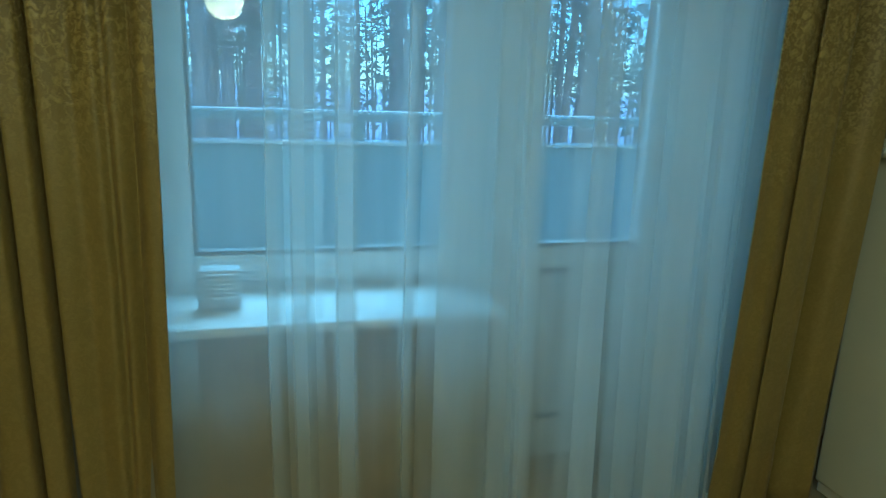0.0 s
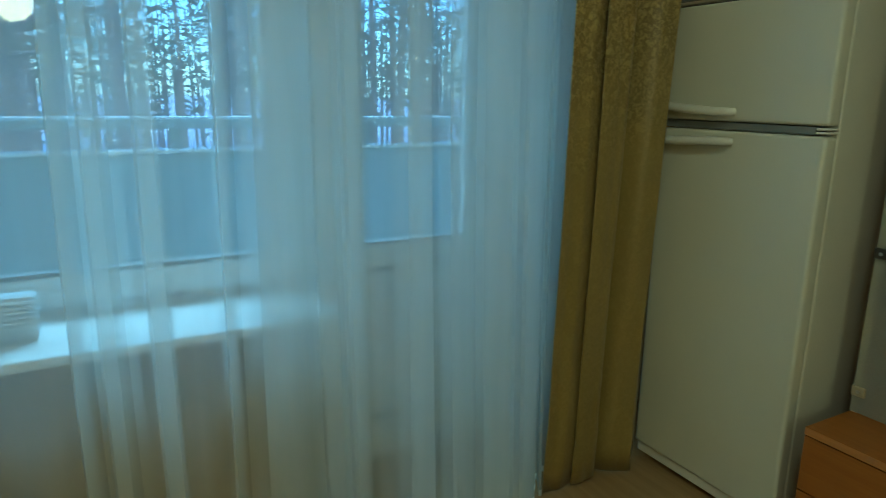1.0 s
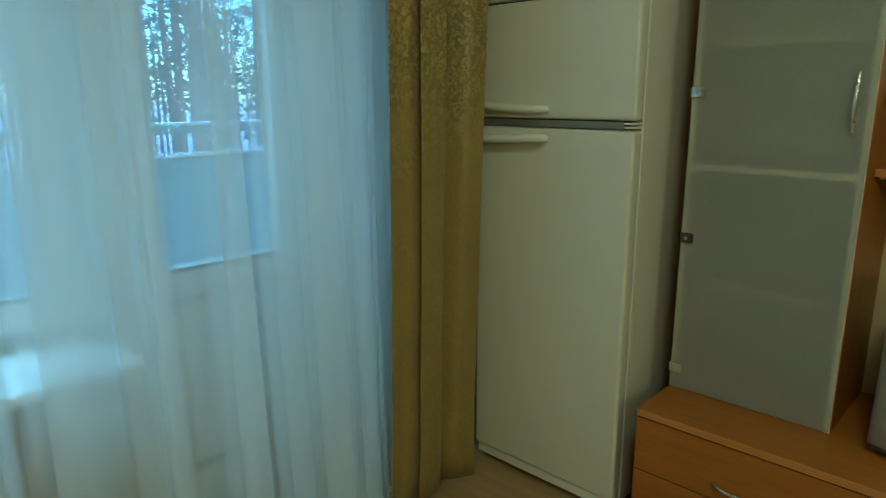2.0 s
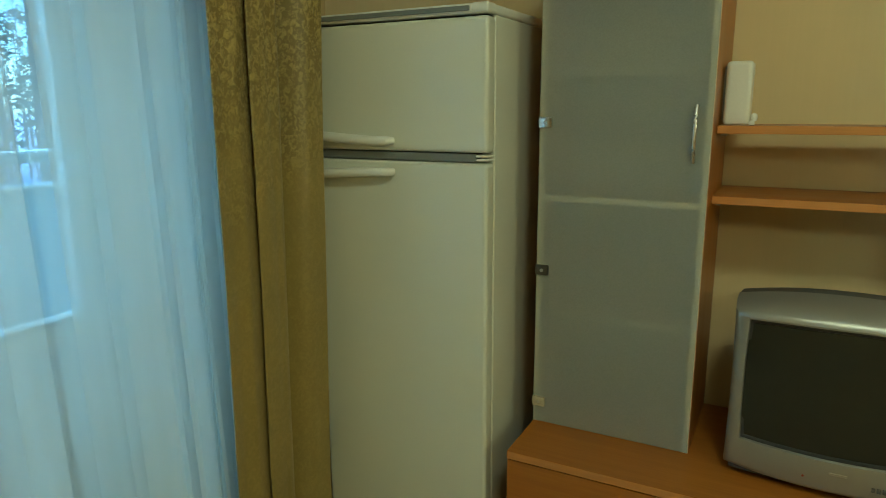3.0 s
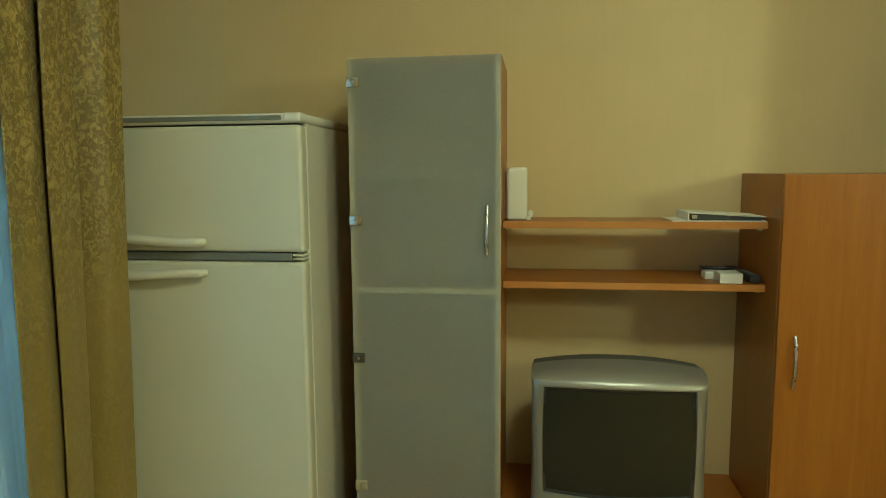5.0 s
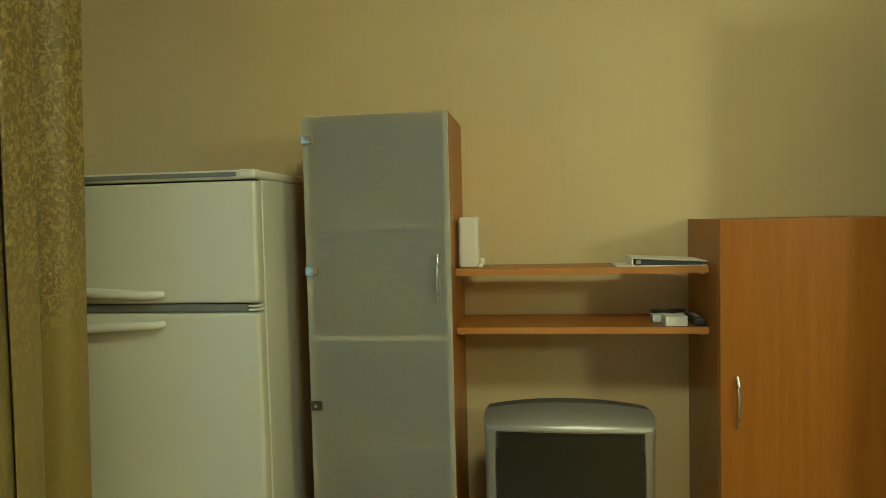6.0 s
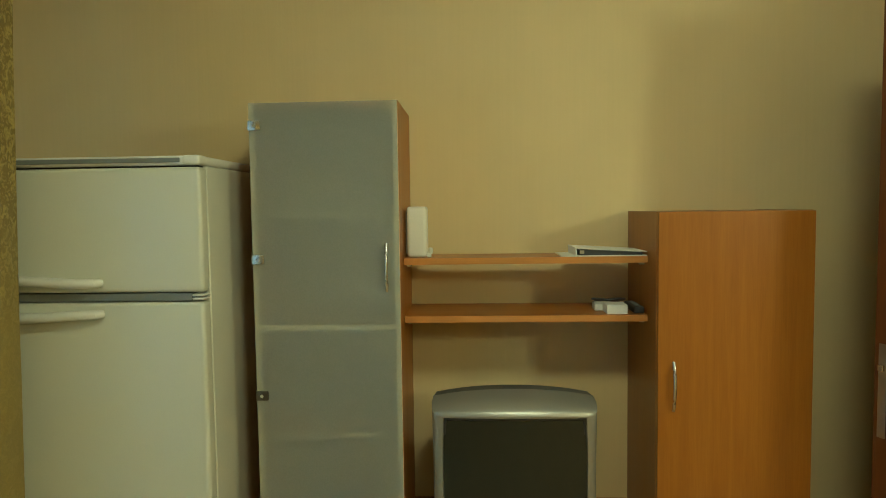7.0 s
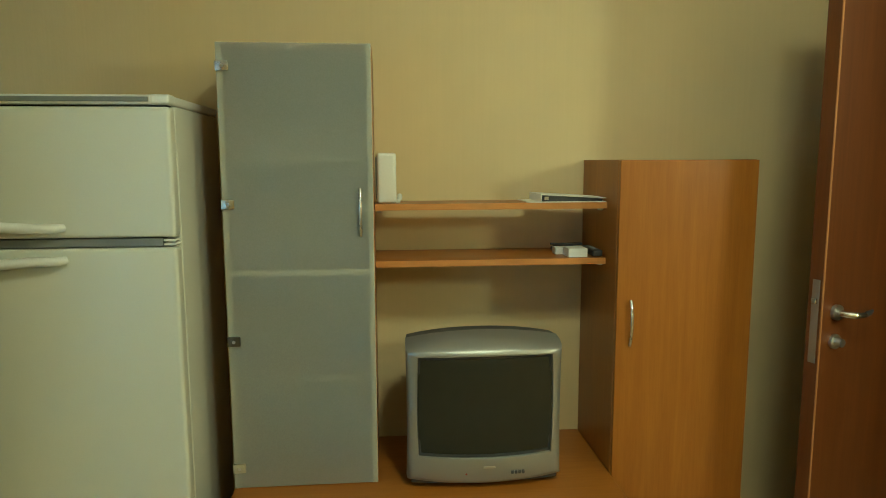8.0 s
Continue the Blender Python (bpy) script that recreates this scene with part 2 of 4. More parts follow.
def box(x0, x1, y0, y1, z0, z1, bevel=0.0, seg=2, bm=None):
    new_bm = bmesh.new()
    m = Matrix.Translation(((x0 + x1) / 2, (y0 + y1) / 2, (z0 + z1) / 2)) @ Matrix.Diagonal((abs(x1 - x0), abs(y1 - y0), abs(z1 - z0), 1))
    bmesh.ops.create_cube(new_bm, size=1, matrix=m)
    if bevel:
        bmesh.ops.bevel(new_bm, geom=list(new_bm.edges), offset=bevel, segments=seg, affect="EDGES", profile=0.6)
    if bm is None:
        return new_bm
    tmp = bpy.data.meshes.new("tmp")
    new_bm.to_mesh(tmp)
    bm.from_mesh(tmp)
    new_bm.free()
    bpy.data.meshes.remove(tmp)
    return bm


def boxes(rows, bevel=0.0, seg=1):
    bm = bmesh.new()
    for r in rows:
        box(*r, bevel=bevel, seg=seg, bm=bm)
    return bm


def tube(points, radius, sides=12, flat=1.0, taper=None):
    """A round or flattened bar along points; taper gives a radius factor at each point."""
    bm = bmesh.new()
    pts = [Vector(p) for p in points]
    rings = []
    for i, p in enumerate(pts):
        d = (pts[min(i + 1, len(pts) - 1)] - pts[max(i - 1, 0)]).normalized()
        side = d.cross(Vector((0, 0, 1)))
        if side.length < 0.2:
            side = d.cross(Vector((0, 1, 0)))
        side.normalize()
        up = side.cross(d).normalized()
        k = radius * (taper[i] if taper else 1.0)
        rings.append([bm.verts.new(p + k * (math.cos(a) * side * flat + math.sin(a) * up)) for a in (2 * math.pi * j / sides for j in range(sides))])
    for a, b in zip(rings, rings[1:]):
        for j in range(sides):
            bm.faces.new((a[j], a[(j + 1) % sides], b[(j + 1) % sides], b[j]))
    bm.faces.new(rings[0][::-1])
    bm.faces.new(rings[-1])
    return bm


def cylinder(p0, p1, radius, sides=20):
    return tube([p0, p1], radius, sides)


def lathe(profile, at, sides=32):
    """Revolves (radius, height) pairs about an upright axis."""
    bm = bmesh.new()
    rings = [[bm.verts.new((at[0] + r * math.cos(a), at[1] + r * math.sin(a), at[2] + h)) for a in (2 * math.pi * j / sides for j in range(sides))] for r, h in profile]
    for a, b in zip(rings, rings[1:]):
        for j in range(sides):
            bm.faces.new((a[j], a[(j + 1) % sides], b[(j + 1) % sides], b[j]))
    return bm


def sheet(columns):
    """A grid surface from columns of points."""
    bm = bmesh.new()
    vs = [[bm.verts.new(p) for p in col] for col in columns]
    for a, b in zip(vs, vs[1:]):
        for j in range(len(a) - 1):
            bm.faces.new((a[j], b[j], b[j + 1], a[j + 1]))
    return bm


def ring_frame(x0, x1, z0, z1, w, y0, y1, bevel=0.004):
    """A rectangular frame in the window plane, four bars mitred by butting."""
    wl, wr, wb, wt = w
    return boxes([(x0, x0 + wl, y0, y1, z0, z1), (x1 - wr, x1, y0, y1, z0, z1), (x0 + wl, x1 - wr, y0, y1, z0, z0 + wb), (x0 + wl, x1 - wr, y0, y1, z1 - wt, z1)], bevel, 2)


# ---- the room ----
XE, YN, XW, YS, H = 2.585, 2.575, -2.40, -3.20, 2.62
YP = -0.93  # partition beside the entrance


def structure(name, bm, material, label=""):
    return tagged(part(name, bm, material, None, label), kind="structure")


structure("floor", box(XW - 0.2, XE + 0.2, YS - 0.2, YN + 0.34, -0.12, 0.0), M_FLOOR, "tan wood-print linoleum floor, slightly worn")
structure("ceiling", box(XW - 0.2, XE + 0.2, YS - 0.2, YN + 0.34, H, H + 0.15), M_CEIL, "plain white painted ceiling")
structure("wall_east", box(XE, XE + 0.2, YS - 0.2, YN + 0.34, 0, H), M_WALL, "ochre textured wallpaper wall behind the furniture")
structure("wall_west", box(XW - 0.2, XW, YS - 0.2, YN + 0.34, 0, H), M_WALL, "ochre textured wallpaper wall")
structure("wall_south", box(XW, XE, YS - 0.2, YS, 0, H), M_WALL, "ochre textured wallpaper wall")
WX0, WX1, DX1, WZ0, WZ1 = -0.043, 1.032, 1.726, 0.654, 2.16
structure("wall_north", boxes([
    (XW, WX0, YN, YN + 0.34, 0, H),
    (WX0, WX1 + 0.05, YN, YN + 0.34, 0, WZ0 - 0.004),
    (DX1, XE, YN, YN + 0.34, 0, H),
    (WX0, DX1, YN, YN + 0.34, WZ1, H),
]), M_WALL_N, "wall round the window and balcony door, its colour darkened for shade under the sill")
structure("wall_partition", boxes([
    (0.95, 1.37, YP - 0.1, YP, 0, H),
    (2.28, XE, YP - 0.1, YP, 0, H),
    (1.37, 2.28, YP - 0.1, YP, 2.08, H),
    (0.95, 1.05, YS, YP - 0.1, 0, H),
]), M_WALL, "ochre partition wall with the entrance doorway")

# window: frame, sash, pane
YW = 2.695
win = thing("window_1", (0.5, YW, WZ0), "white plastic window with one wide clear pane", "window", kind="structure")
part("window_frame", ring_frame(WX0, WX1 - 0.005, WZ0 - 0.003, WZ1, (0.065, 0.065, 0.07, 0.065), YW - 0.02, YW + 0.05), M_PVC, win)
GX0, GX1, GZ0 = 0.132, 0.887, 0.797
sash = part("sash", ring_frame(0.012, 0.972, 0.708, WZ1 - 0.055, (GX0 - 0.012, 0.972 - GX1, GZ0 - 0.708, 0.08), YW - 0.045, YW + 0.03, 0.008), M_PVC, win)
part("gasket", ring_frame(GX0 - 0.004, GX1 + 0.004, GZ0 - 0.004, WZ1 - 0.131, (0.009, 0.009, 0.013, 0.009), YW - 0.048, YW - 0.0125, 0.001), M_GASKET, win)
pane = part("pane", box(GX0 - 0.01, GX1 + 0.01, YW - 0.012, YW - 0.008, GZ0 - 0.01, WZ1 - 0.125), M_PANE, win)
pane.visible_shadow = False
structure("window_sill", box(WX0 - 0.06, WX1 - 0.045, 2.336, YW - 0.021, WZ0, WZ0 + 0.028, 0.008, 3), M_SILL, "glossy white laminate window sill")

# balcony door: frame, leaf with glazing above and a panel below
bd = thing("door_1", (1.38, YW, 0.0), "closed white plastic balcony door with a glazed upper half", "door", kind="structure")
part("door_frame", boxes([
    (WX1, WX1 + 0.055, YW - 0.02, YW + 0.05, 0.055, WZ1),
    (DX1 - 0.055, DX1, YW - 0.02, YW + 0.05, 0.055, WZ1),
    (WX1 + 0.055, DX1 - 0.055, YW - 0.02, YW + 0.05, WZ1 - 0.06, WZ1),
], 0.004, 2), M_PVC, bd)
part("threshold", box(WX1, DX1, YW - 0.035, YW + 0.06, 0.0, 0.055, 0.006), M_PVC, bd)
LX0, LX1, PX0, PX1 = 1.079, 1.681, 1.175, 1.589
leaf = part("door_leaf", boxes([
    (LX0, PX0, YW - 0.05, YW + 0.03, 0.06, WZ1 - 0.055),
    (PX1, LX1, YW - 0.05, YW + 0.03, 0.06, WZ1 - 0.055),
    (PX0, PX1, YW - 0.05, YW + 0.03, 0.06, 0.165),
    (PX0, PX1, YW - 0.05, YW + 0.03, 0.712, 0.795),
    (PX0, PX1, YW - 0.05, YW + 0.03, WZ1 - 0.15, WZ1 - 0.055),
], 0.006, 2), M_PVC, bd)
part("door_panel", box(PX0 - 0.012, PX1 + 0.012, YW - 0.03, YW + 0.01, 0.153, 0.724, 0.004), M_PVC, bd)
part("panel_gasket", ring_frame(PX0 - 0.003, PX1 + 0.003, 0.162, 0.715, (0.007, 0.007, 0.007, 0.007), YW - 0.053, YW - 0.028, 0.001), M_GASKET, bd)
part("pane_gasket", ring_frame(PX0 - 0.003, PX1 + 0.003, 0.792, WZ1 - 0.147, (0.008, 0.008, 0.012, 0.008), YW - 0.053, YW - 0.0125, 0.001), M_GASKET, bd)
dpane = part("pane", box(PX0 - 0.012, PX1 + 0.012, YW - 0.012, YW - 0.008, 0.785, WZ1 - 0.14), M_PANE, bd)
dpane.visible_shadow = False
part("door_handle", tube([(LX0 + 0.05, YW - 0.052, 1.0), (LX0 + 0.05, YW - 0.085, 1.0), (LX0 + 0.05, YW - 0.092, 0.98), (LX0 + 0.05, YW - 0.092, 0.88)], 0.009, 10), M_PLASTIC, bd, "white lever handle", True)

# ---- outside ----
structure("balcony_floor", box(-1.2, 3.6, YN + 0.34, 3.95, -0.14, -0.03), M_CONCRETE, "grey concrete balcony slab")
par = thing("balcony_parapet", (1.2, 3.84, -0.03), "pale blue-grey painted balcony parapet with metal handrail", "parapet", kind="structure")
part("parapet_wall", box(-1.2, 3.6, 3.83, 3.89, -0.03, 1.010, 0.004), M_PARAPET, par)
part("parapet_cap", box(-1.2, 3.6, 3.815, 3.905, 1.010, 1.029, 0.004), M_SILL, par)
part("handrail", box(-1.2, 3.6, 3.82, 3.89, 1.118, 1.163, 0.006), M_RAIL, par)
# thin white strip along the top of the rail
part("rail_top_strip", box(-1.2, 3.6, 3.825, 3.885, 1.1632, 1.170, 0.003), M_SNOW, par, "thin white strip on top of the handrail")
for k in range(6):
    part("rail_post", box(-1.05 + 0.9 * k, -1.00 + 0.9 * k, 3.84, 3.87, 1.028, 1.119, 0.003), M_RAIL, par)
structure("balcony_side_wall", boxes([(-1.35, -1.2, YN + 0.34, 3.9, -0.1, 2.7), (3.6, 3.75, YN + 0.34, 3.9, -0.1, 2.7)]), M_PARAPET, "pale painted balcony side walls")

GZ = -6.0
structure("ground", box(-600, 600, 4.5, 900, GZ - 0.5, GZ), M_SNOW, "snow-covered forest ground")


def pine(seed, height):
    """A tall pine: bare tapered trunk, crooked limbs, ragged crown of needle tufts."""
    r = random.Random(seed)
    tree = thing("pine_tree", (0, 0, 0), "tall pine with a bare trunk and dark ragged crown", "tree", "pines behind the balcony")
    lean = (r.uniform(-0.5, 0.5), r.uniform(-0.5, 0.5))
    pts = [(lean[0] * f * f, lean[1] * f * f, height * f) for f in (0, 0.15, 0.35, 0.55, 0.75, 0.9, 1.0)]
    part("trunk", tube(pts, 0.17, 9, taper=[1.25, 1.0, 0.88, 0.72, 0.5, 0.28, 0.06]), M_BARK, tree, smooth=True)
    limbs, verts, faces = bmesh.new(), [], []
    for k in range(28):
        f = 0.46 + 0.53 * (k + r.random()) / 28
        reach = (0.5 + 2.3 * math.sin(math.pi * min(1, (f - 0.42) / 0.6)) ** 0.8) * r.uniform(0.5, 1.1)
        a = r.uniform(0, 2 * math.pi)
        p0 = Vector((lean[0] * f * f, lean[1] * f * f, height * f))
        d = Vector((math.cos(a), math.sin(a), r.uniform(-0.15, 0.35)))
        side = Vector((-math.sin(a), math.cos(a), 0))
        p1, p2 = p0 + d * reach * 0.5 + side * r.uniform(-0.2, 0.2), p0 + d * reach + Vector((0, 0, r.uniform(-0.3, 0.2)))
        bt = tube([p0, p1, p2], 0.035, 4, taper=[1, 0.6, 0.2])
        tmp = bpy.data.meshes.new("tmp")
        bt.to_mesh(tmp)
        bt.free()
        limbs.from_mesh(tmp)
        bpy.data.meshes.remove(tmp)
        for _ in range(9):
            q = r.uniform(0.3, 1.08)
            c = p0.lerp(p2, q) + Vector((r.gauss(0, 0.2), r.gauss(0, 0.2), r.gauss(0, 0.12)))
            for _ in range(22):
                w = Vector((r.gauss(0, 1), r.gauss(0, 1), r.gauss(0.3, 0.6))).normalized()
                s = w.cross(Vector((r.gauss(0, 1), r.gauss(0, 1), r.gauss(0, 1)))).normalized() * r.uniform(0.010, 0.024)
                n = len(verts)
                tip = c + w * r.uniform(0.11, 0.26)
                verts += [c - s * 0.4, c + s, tip]
                faces.append((n, n + 1, n + 2))
    part("limbs", limbs, M_BARK, tree)
    me = bpy.data.meshes.new("crown")
    me.from_pydata([tuple(v) for v in verts], [], faces)
    me.materials.append(M_NEEDLE)
    crown = new("crown", me)
    crown.parent = tree
    return tree


rng = random.Random(11)
kinds = [pine(3, 17.0), pine(8, 19.5), pine(15, 15.5), pine(21, 18.0)]
spots = []
while len(spots) < 58:
    y = rng.uniform(14, 50)
    x = rng.uniform(-0.25, 1.02) * y - 1
    if all((x - a) ** 2 + (y - b) ** 2 > 2.6 for a, b in spots):
        spots.append((x, y))
for k, (x, y) in enumerate(spots):
    m = pose(x, y, GZ - 0.05, 0, 0, rng.uniform(0, 360))
    if k < 4:
        kinds[k].matrix_basis = m
    else:
        copy_thing(kinds[k % 4], m)



def far_woods():
    """The depth of the wood: thin far trunks and high needle masses, past counting."""
    r = random.Random(5)
    verts, faces, leaf_v, leaf_f = [], [], [], []
    for _ in range(300):
        y = r.uniform(52, 95)
        x, w, h = r.uniform(-0.2, 1.05) * y, r.uniform(0.09, 0.2), r.uniform(14, 20)
        n, dx = len(verts), r.uniform(-0.5, 0.5)
        for k in range(4):
            a = math.pi / 2 * k
            verts += [(x + w * math.cos(a), y + w * math.sin(a), GZ), (x + dx + 0.4 * w * math.cos(a), y + 0.4 * w * math.sin(a), GZ + h)]
        faces += [(n + 2 * k, n + 2 * ((k + 1) % 4), n + 2 * ((k + 1) % 4) + 1, n + 2 * k + 1) for k in range(4)]
        for _ in range(34):
            f = r.uniform(0.22, 1.02)
            c = Vector((x + dx * f + r.gauss(0, 1.0), y + r.gauss(0, 0.8), GZ + h * f))
            m = len(leaf_v)
            leaf_v += [tuple(c + Vector((r.gauss(0, 0.4), r.gauss(0, 0.3), r.gauss(0, 0.25)))) for _ in range(3)]
            leaf_f.append((m, m + 1, m + 2))
    root = thing("far_woods", (20, 70, GZ), "distant pine wood behind the balcony", "trees", kind="stuff")
    for name, v, f, mat_ in (("trunks", verts, faces, M_BARK), ("crowns", leaf_v, leaf_f, M_NEEDLE)):
        me = bpy.data.meshes.new(name)
        me.from_pydata([(a - 20, b - 70, c - GZ) for a, b, c in v], [], f)
        me.materials.append(mat_)
        new(name, me).parent = root


far_woods()

# ---- curtains ----


def drape(name, a, b, depth, valleys, label, narrow=0.0, thin=0.0, tail=None, tuck=0.0, top=2.52, steps=220, rows=30, seed=0.0):
    """A heavy curtain between plan points a and b. valleys: metres along at eye height, width, depth and slant of each crease; tuck: how far tight creases run in sideways."""
    root = thing(name, ((a[0] + b[0]) / 2, (a[1] + b[1]) / 2, 0.0), label, "curtain", "gold curtains")
    a, b = Vector((*a, 0)), Vector((*b, 0))
    span = (b - a).length
    along = (b - a).normalized()
    out = Vector((along.y, -along.x, 0))
    cols = []
    for i in range(steps + 1):
        u = i / steps
        col = []
        for j in range(rows + 1):
            f = j / rows
            z = top * (1 - f) + 0.012 * f
            slip = 0.0
            d = depth * (min(1.0, (1 - u) * span / 0.02) ** 0.5 if tail else 1.0)
            for at, wide, deep, slant in valleys:
                off = (u * span - at - slant * (f - 0.5) - 0.006 * noise.noise((at * 9, z * 1.6, seed))) / wide
                dip = deep * math.exp(-abs(off) ** (3.0 if wide < 0.016 else 1.8)) * (0.8 + 0.3 * f)
                d -= dip
                slip += tuck * dip if wide < 0.016 else 0.0
            d += 0.008 * noise.noise((u * span * 14, z * 1.2, seed + 9)) + 0.003 * noise.noise((u * span * 22, z * 4, seed + 4)) * (0.3 + f)
            d *= 1.0 - thin * f
            p = a + along * (span * u * (1.0 - narrow * f) + slip) + out * d
            if f > 0.93:
                p += out * 0.02 * (f - 0.93) / 0.07 * noise.noise((u * 6, 3, seed)) + along * 0.012 * noise.noise((u * 9, 8, seed))
            col.append((p.x, p.y, z))
        cols.append(col)
    if tail:  # the side edge turns back towards the wall
        last = [Vector(p) for p in cols[-1]]
        for k in range(1, 7):
            f = k / 6
            cols.append([tuple(p.lerp(Vector((tail[0], tail[1], p.z)), f) + out * 0.012 * math.sin(math.pi * f)) for p in last])
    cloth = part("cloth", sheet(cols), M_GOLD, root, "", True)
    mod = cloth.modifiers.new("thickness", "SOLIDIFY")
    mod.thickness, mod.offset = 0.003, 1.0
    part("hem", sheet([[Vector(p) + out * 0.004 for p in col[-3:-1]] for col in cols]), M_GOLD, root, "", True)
    return root


drape("gold_curtain", (1.618, 2.235), (2.042, 2.225), 0.095, [(0.102, 0.014, 0.075, 0.012), (0.04, 0.04, 0.012, 0.01), (0.200, 0.03, 0.010, 0.01), (0.285, 0.034, 0.10, 0.0)],
      "heavy gold brocade curtain gathered beside the refrigerator", 0.13, 0.42, (2.070, 2.246), 1.6, seed=1.3)
drape("gold_curtain", (-0.94, 2.195), (0.143, 2.195), 0.06,
      [(0.10, 0.014, 0.05, 0.03), (0.23, 0.02, 0.04, -0.02), (0.33, 0.011, 0.055, 0.04), (0.46, 0.02, 0.04, 0.0), (0.57, 0.011, 0.055, 0.03), (0.69, 0.022, 0.04, 0.02), (0.785, 0.0085, 0.06, 0.045), (0.850, 0.010, 0.06, 0.05),
       (0.925, 0.03, 0.016, 0.03), (0.985, 0.012, 0.018, 0.02), (1.03, 0.016, 0.03, 0.01)],
      "heavy gold brocade curtain drawn beside the window", 0.035, steps=420, seed=5.1)

# voile: a fold is a stretch where the cloth runs back over itself
FOLDS = [(-0.12, -0.09), (0.05, 0.08), (0.332, 0.357), (0.385, 0.426), (0.484, 0.533), (0.655, 0.686), (0.738, 0.872), (0.885, 0.935), (0.95, 1.019),
         (1.133, 1.211), (1.262, 1.345), (1.372, 1.468), (1.488, 1.577), (1.592, 1.64), (1.69, 1.74)]


def voile():
    root = thing("tulle_curtain", (0.7, 2.22, 0.0), "sheer white voile curtain hanging in soft pleats to the floor", "curtain")
    plan = [(-0.35, 0.0)]
    for a, b in FOLDS:
        w = b - a
        plan += [(a - 0.012, 0.0), (a + 0.15 * w, 0.004), (b - 0.1 * w, 0.004), (b + 0.002, 0.010), (b - 0.1 * w, 0.016), (a + 0.12 * w, 0.018), (a, 0.024), (a + 0.12 * w, 0.030), (b - 0.2 * w, 0.028), (b + 0.014, 0.006)]
    plan.append((1.79, 0.0))
    fine = []
    for (x0, d0), (x1, d1) in zip(plan, plan[1:]):
        n = max(1, min(3, int(abs(x1 - x0) / 0.02)))
        fine += [(x0 + (x1 - x0) * k / n, d0 + (d1 - d0) * k / n) for k in range(n)]
    cols, rows = [], 24

    def behind(x):
        """1 where the voile runs behind the gold curtain, 0 in the open."""
        return max(0.0, min(1.0, (x - 1.60) / 0.07))

    for x, d in fine:
        col = []
        for j in range(rows + 1):
            f = j / rows
            z = 2.53 * (1 - f) + 0.018 * f
            sway = 0.012 * noise.noise((x * 2.2, z * 0.8, 1.0)) + 0.02 * (f - 0.4) * noise.noise((x * 5, 0.3, 6.0))
            col.append((x + sway, 2.255 + 0.05 * behind(x) - d * (0.8 + 0.6 * f) - 0.06 * (1 - behind(x)) * f * f - 0.02 * math.sin(x * 27 + 1.2 * math.sin(x * 7)) * (0.4 + 0.6 * f) - 0.008 * noise.noise((x * 4, z, 3.0)), z))
        cols.append(col)
    part("cloth", sheet(cols), M_TULLE, root, "", True)
    # a second layer lies behind, parted along narrow slits
    for a, b in ((-0.35, 0.165), (0.332, 0.462), (0.484, 0.538), (0.652, 0.686), (0.721, 1.019), (1.130, 1.211), (1.256, 1.78)):
        n = max(4, int((b - a) / 0.025))
        back = []
        for i in range(n + 1):
            x = a + (b - a) * i / n
            col = []
            for j in range(rows + 1):
                f = j / rows
                z = 2.53 * (1 - f) + 0.02 * f
                sway = 0.012 * noise.noise((x * 2.2, z * 0.8, 1.0)) + 0.02 * (f - 0.4) * noise.noise((x * 5, 0.3, 6.0))
                col.append((x + sway, 2.298 + 0.03 * behind(x) - 0.06 * (1 - behind(x)) * f * f - 0.016 * math.sin(x * 31) * (0.4 + 0.6 * f), z))
            back.append(col)
        part("back_layer", sheet(back), M_TULLE, root, "", True)
    hem = [[(x, y - 0.003, z) for x, y, z in ((c[-1][0], c[-1][1], 0.018), (c[-1][0], c[-1][1], 0.04))] for c in cols]
    part("hem", sheet(hem), M_HEM, root, "white stitched hem", True)


voile()
rail = thing("curtain_rail", (0.7, 2.23, 2.53), "white double-track curtain rail under the ceiling", "curtain rail")
part("track", boxes([(-1.0, 2.3, 2.21, 2.25, 2.525, H), (-1.0, 2.3, 2.13, 2.17, 2.515, H)], 0.003), M_PLASTIC, rail)

# ---- device on the sill ----
RX, RZ = 0.146, 0.682
rad = thing("radio", (RX + 0.055, 2.50, RZ), "small grey radio with a white louvred front on the sill", "radio")
part("case", box(RX, RX + 0.112, 2.47, 2.528, RZ + 0.003, RZ + 0.115, 0.008, 3), M_RADIO, rad, "", True)
for k in range(6):
    part("louvre", box(RX + 0.025, RX + 0.102, 2.461, 2.472, RZ + 0.038 + 0.0125 * k, RZ + 0.0425 + 0.0125 * k, 0.001), M_SILL, rad)
part("aerial", cylinder((RX + 0.008, 2.498, RZ + 0.105), (RX + 0.004, 2.498, RZ + 0.145), 0.006), M_PLASTIC, rad, "", True)
part("foot", box(RX + 0.007, RX + 0.108, 2.475, 2.523, RZ - 0.0005, RZ + 0.004), M_GREYTRIM, rad)

# ---- refrigerator ----
FX, FY0, FY1, FT = 2.078, 1.692, 2.247, 1.591


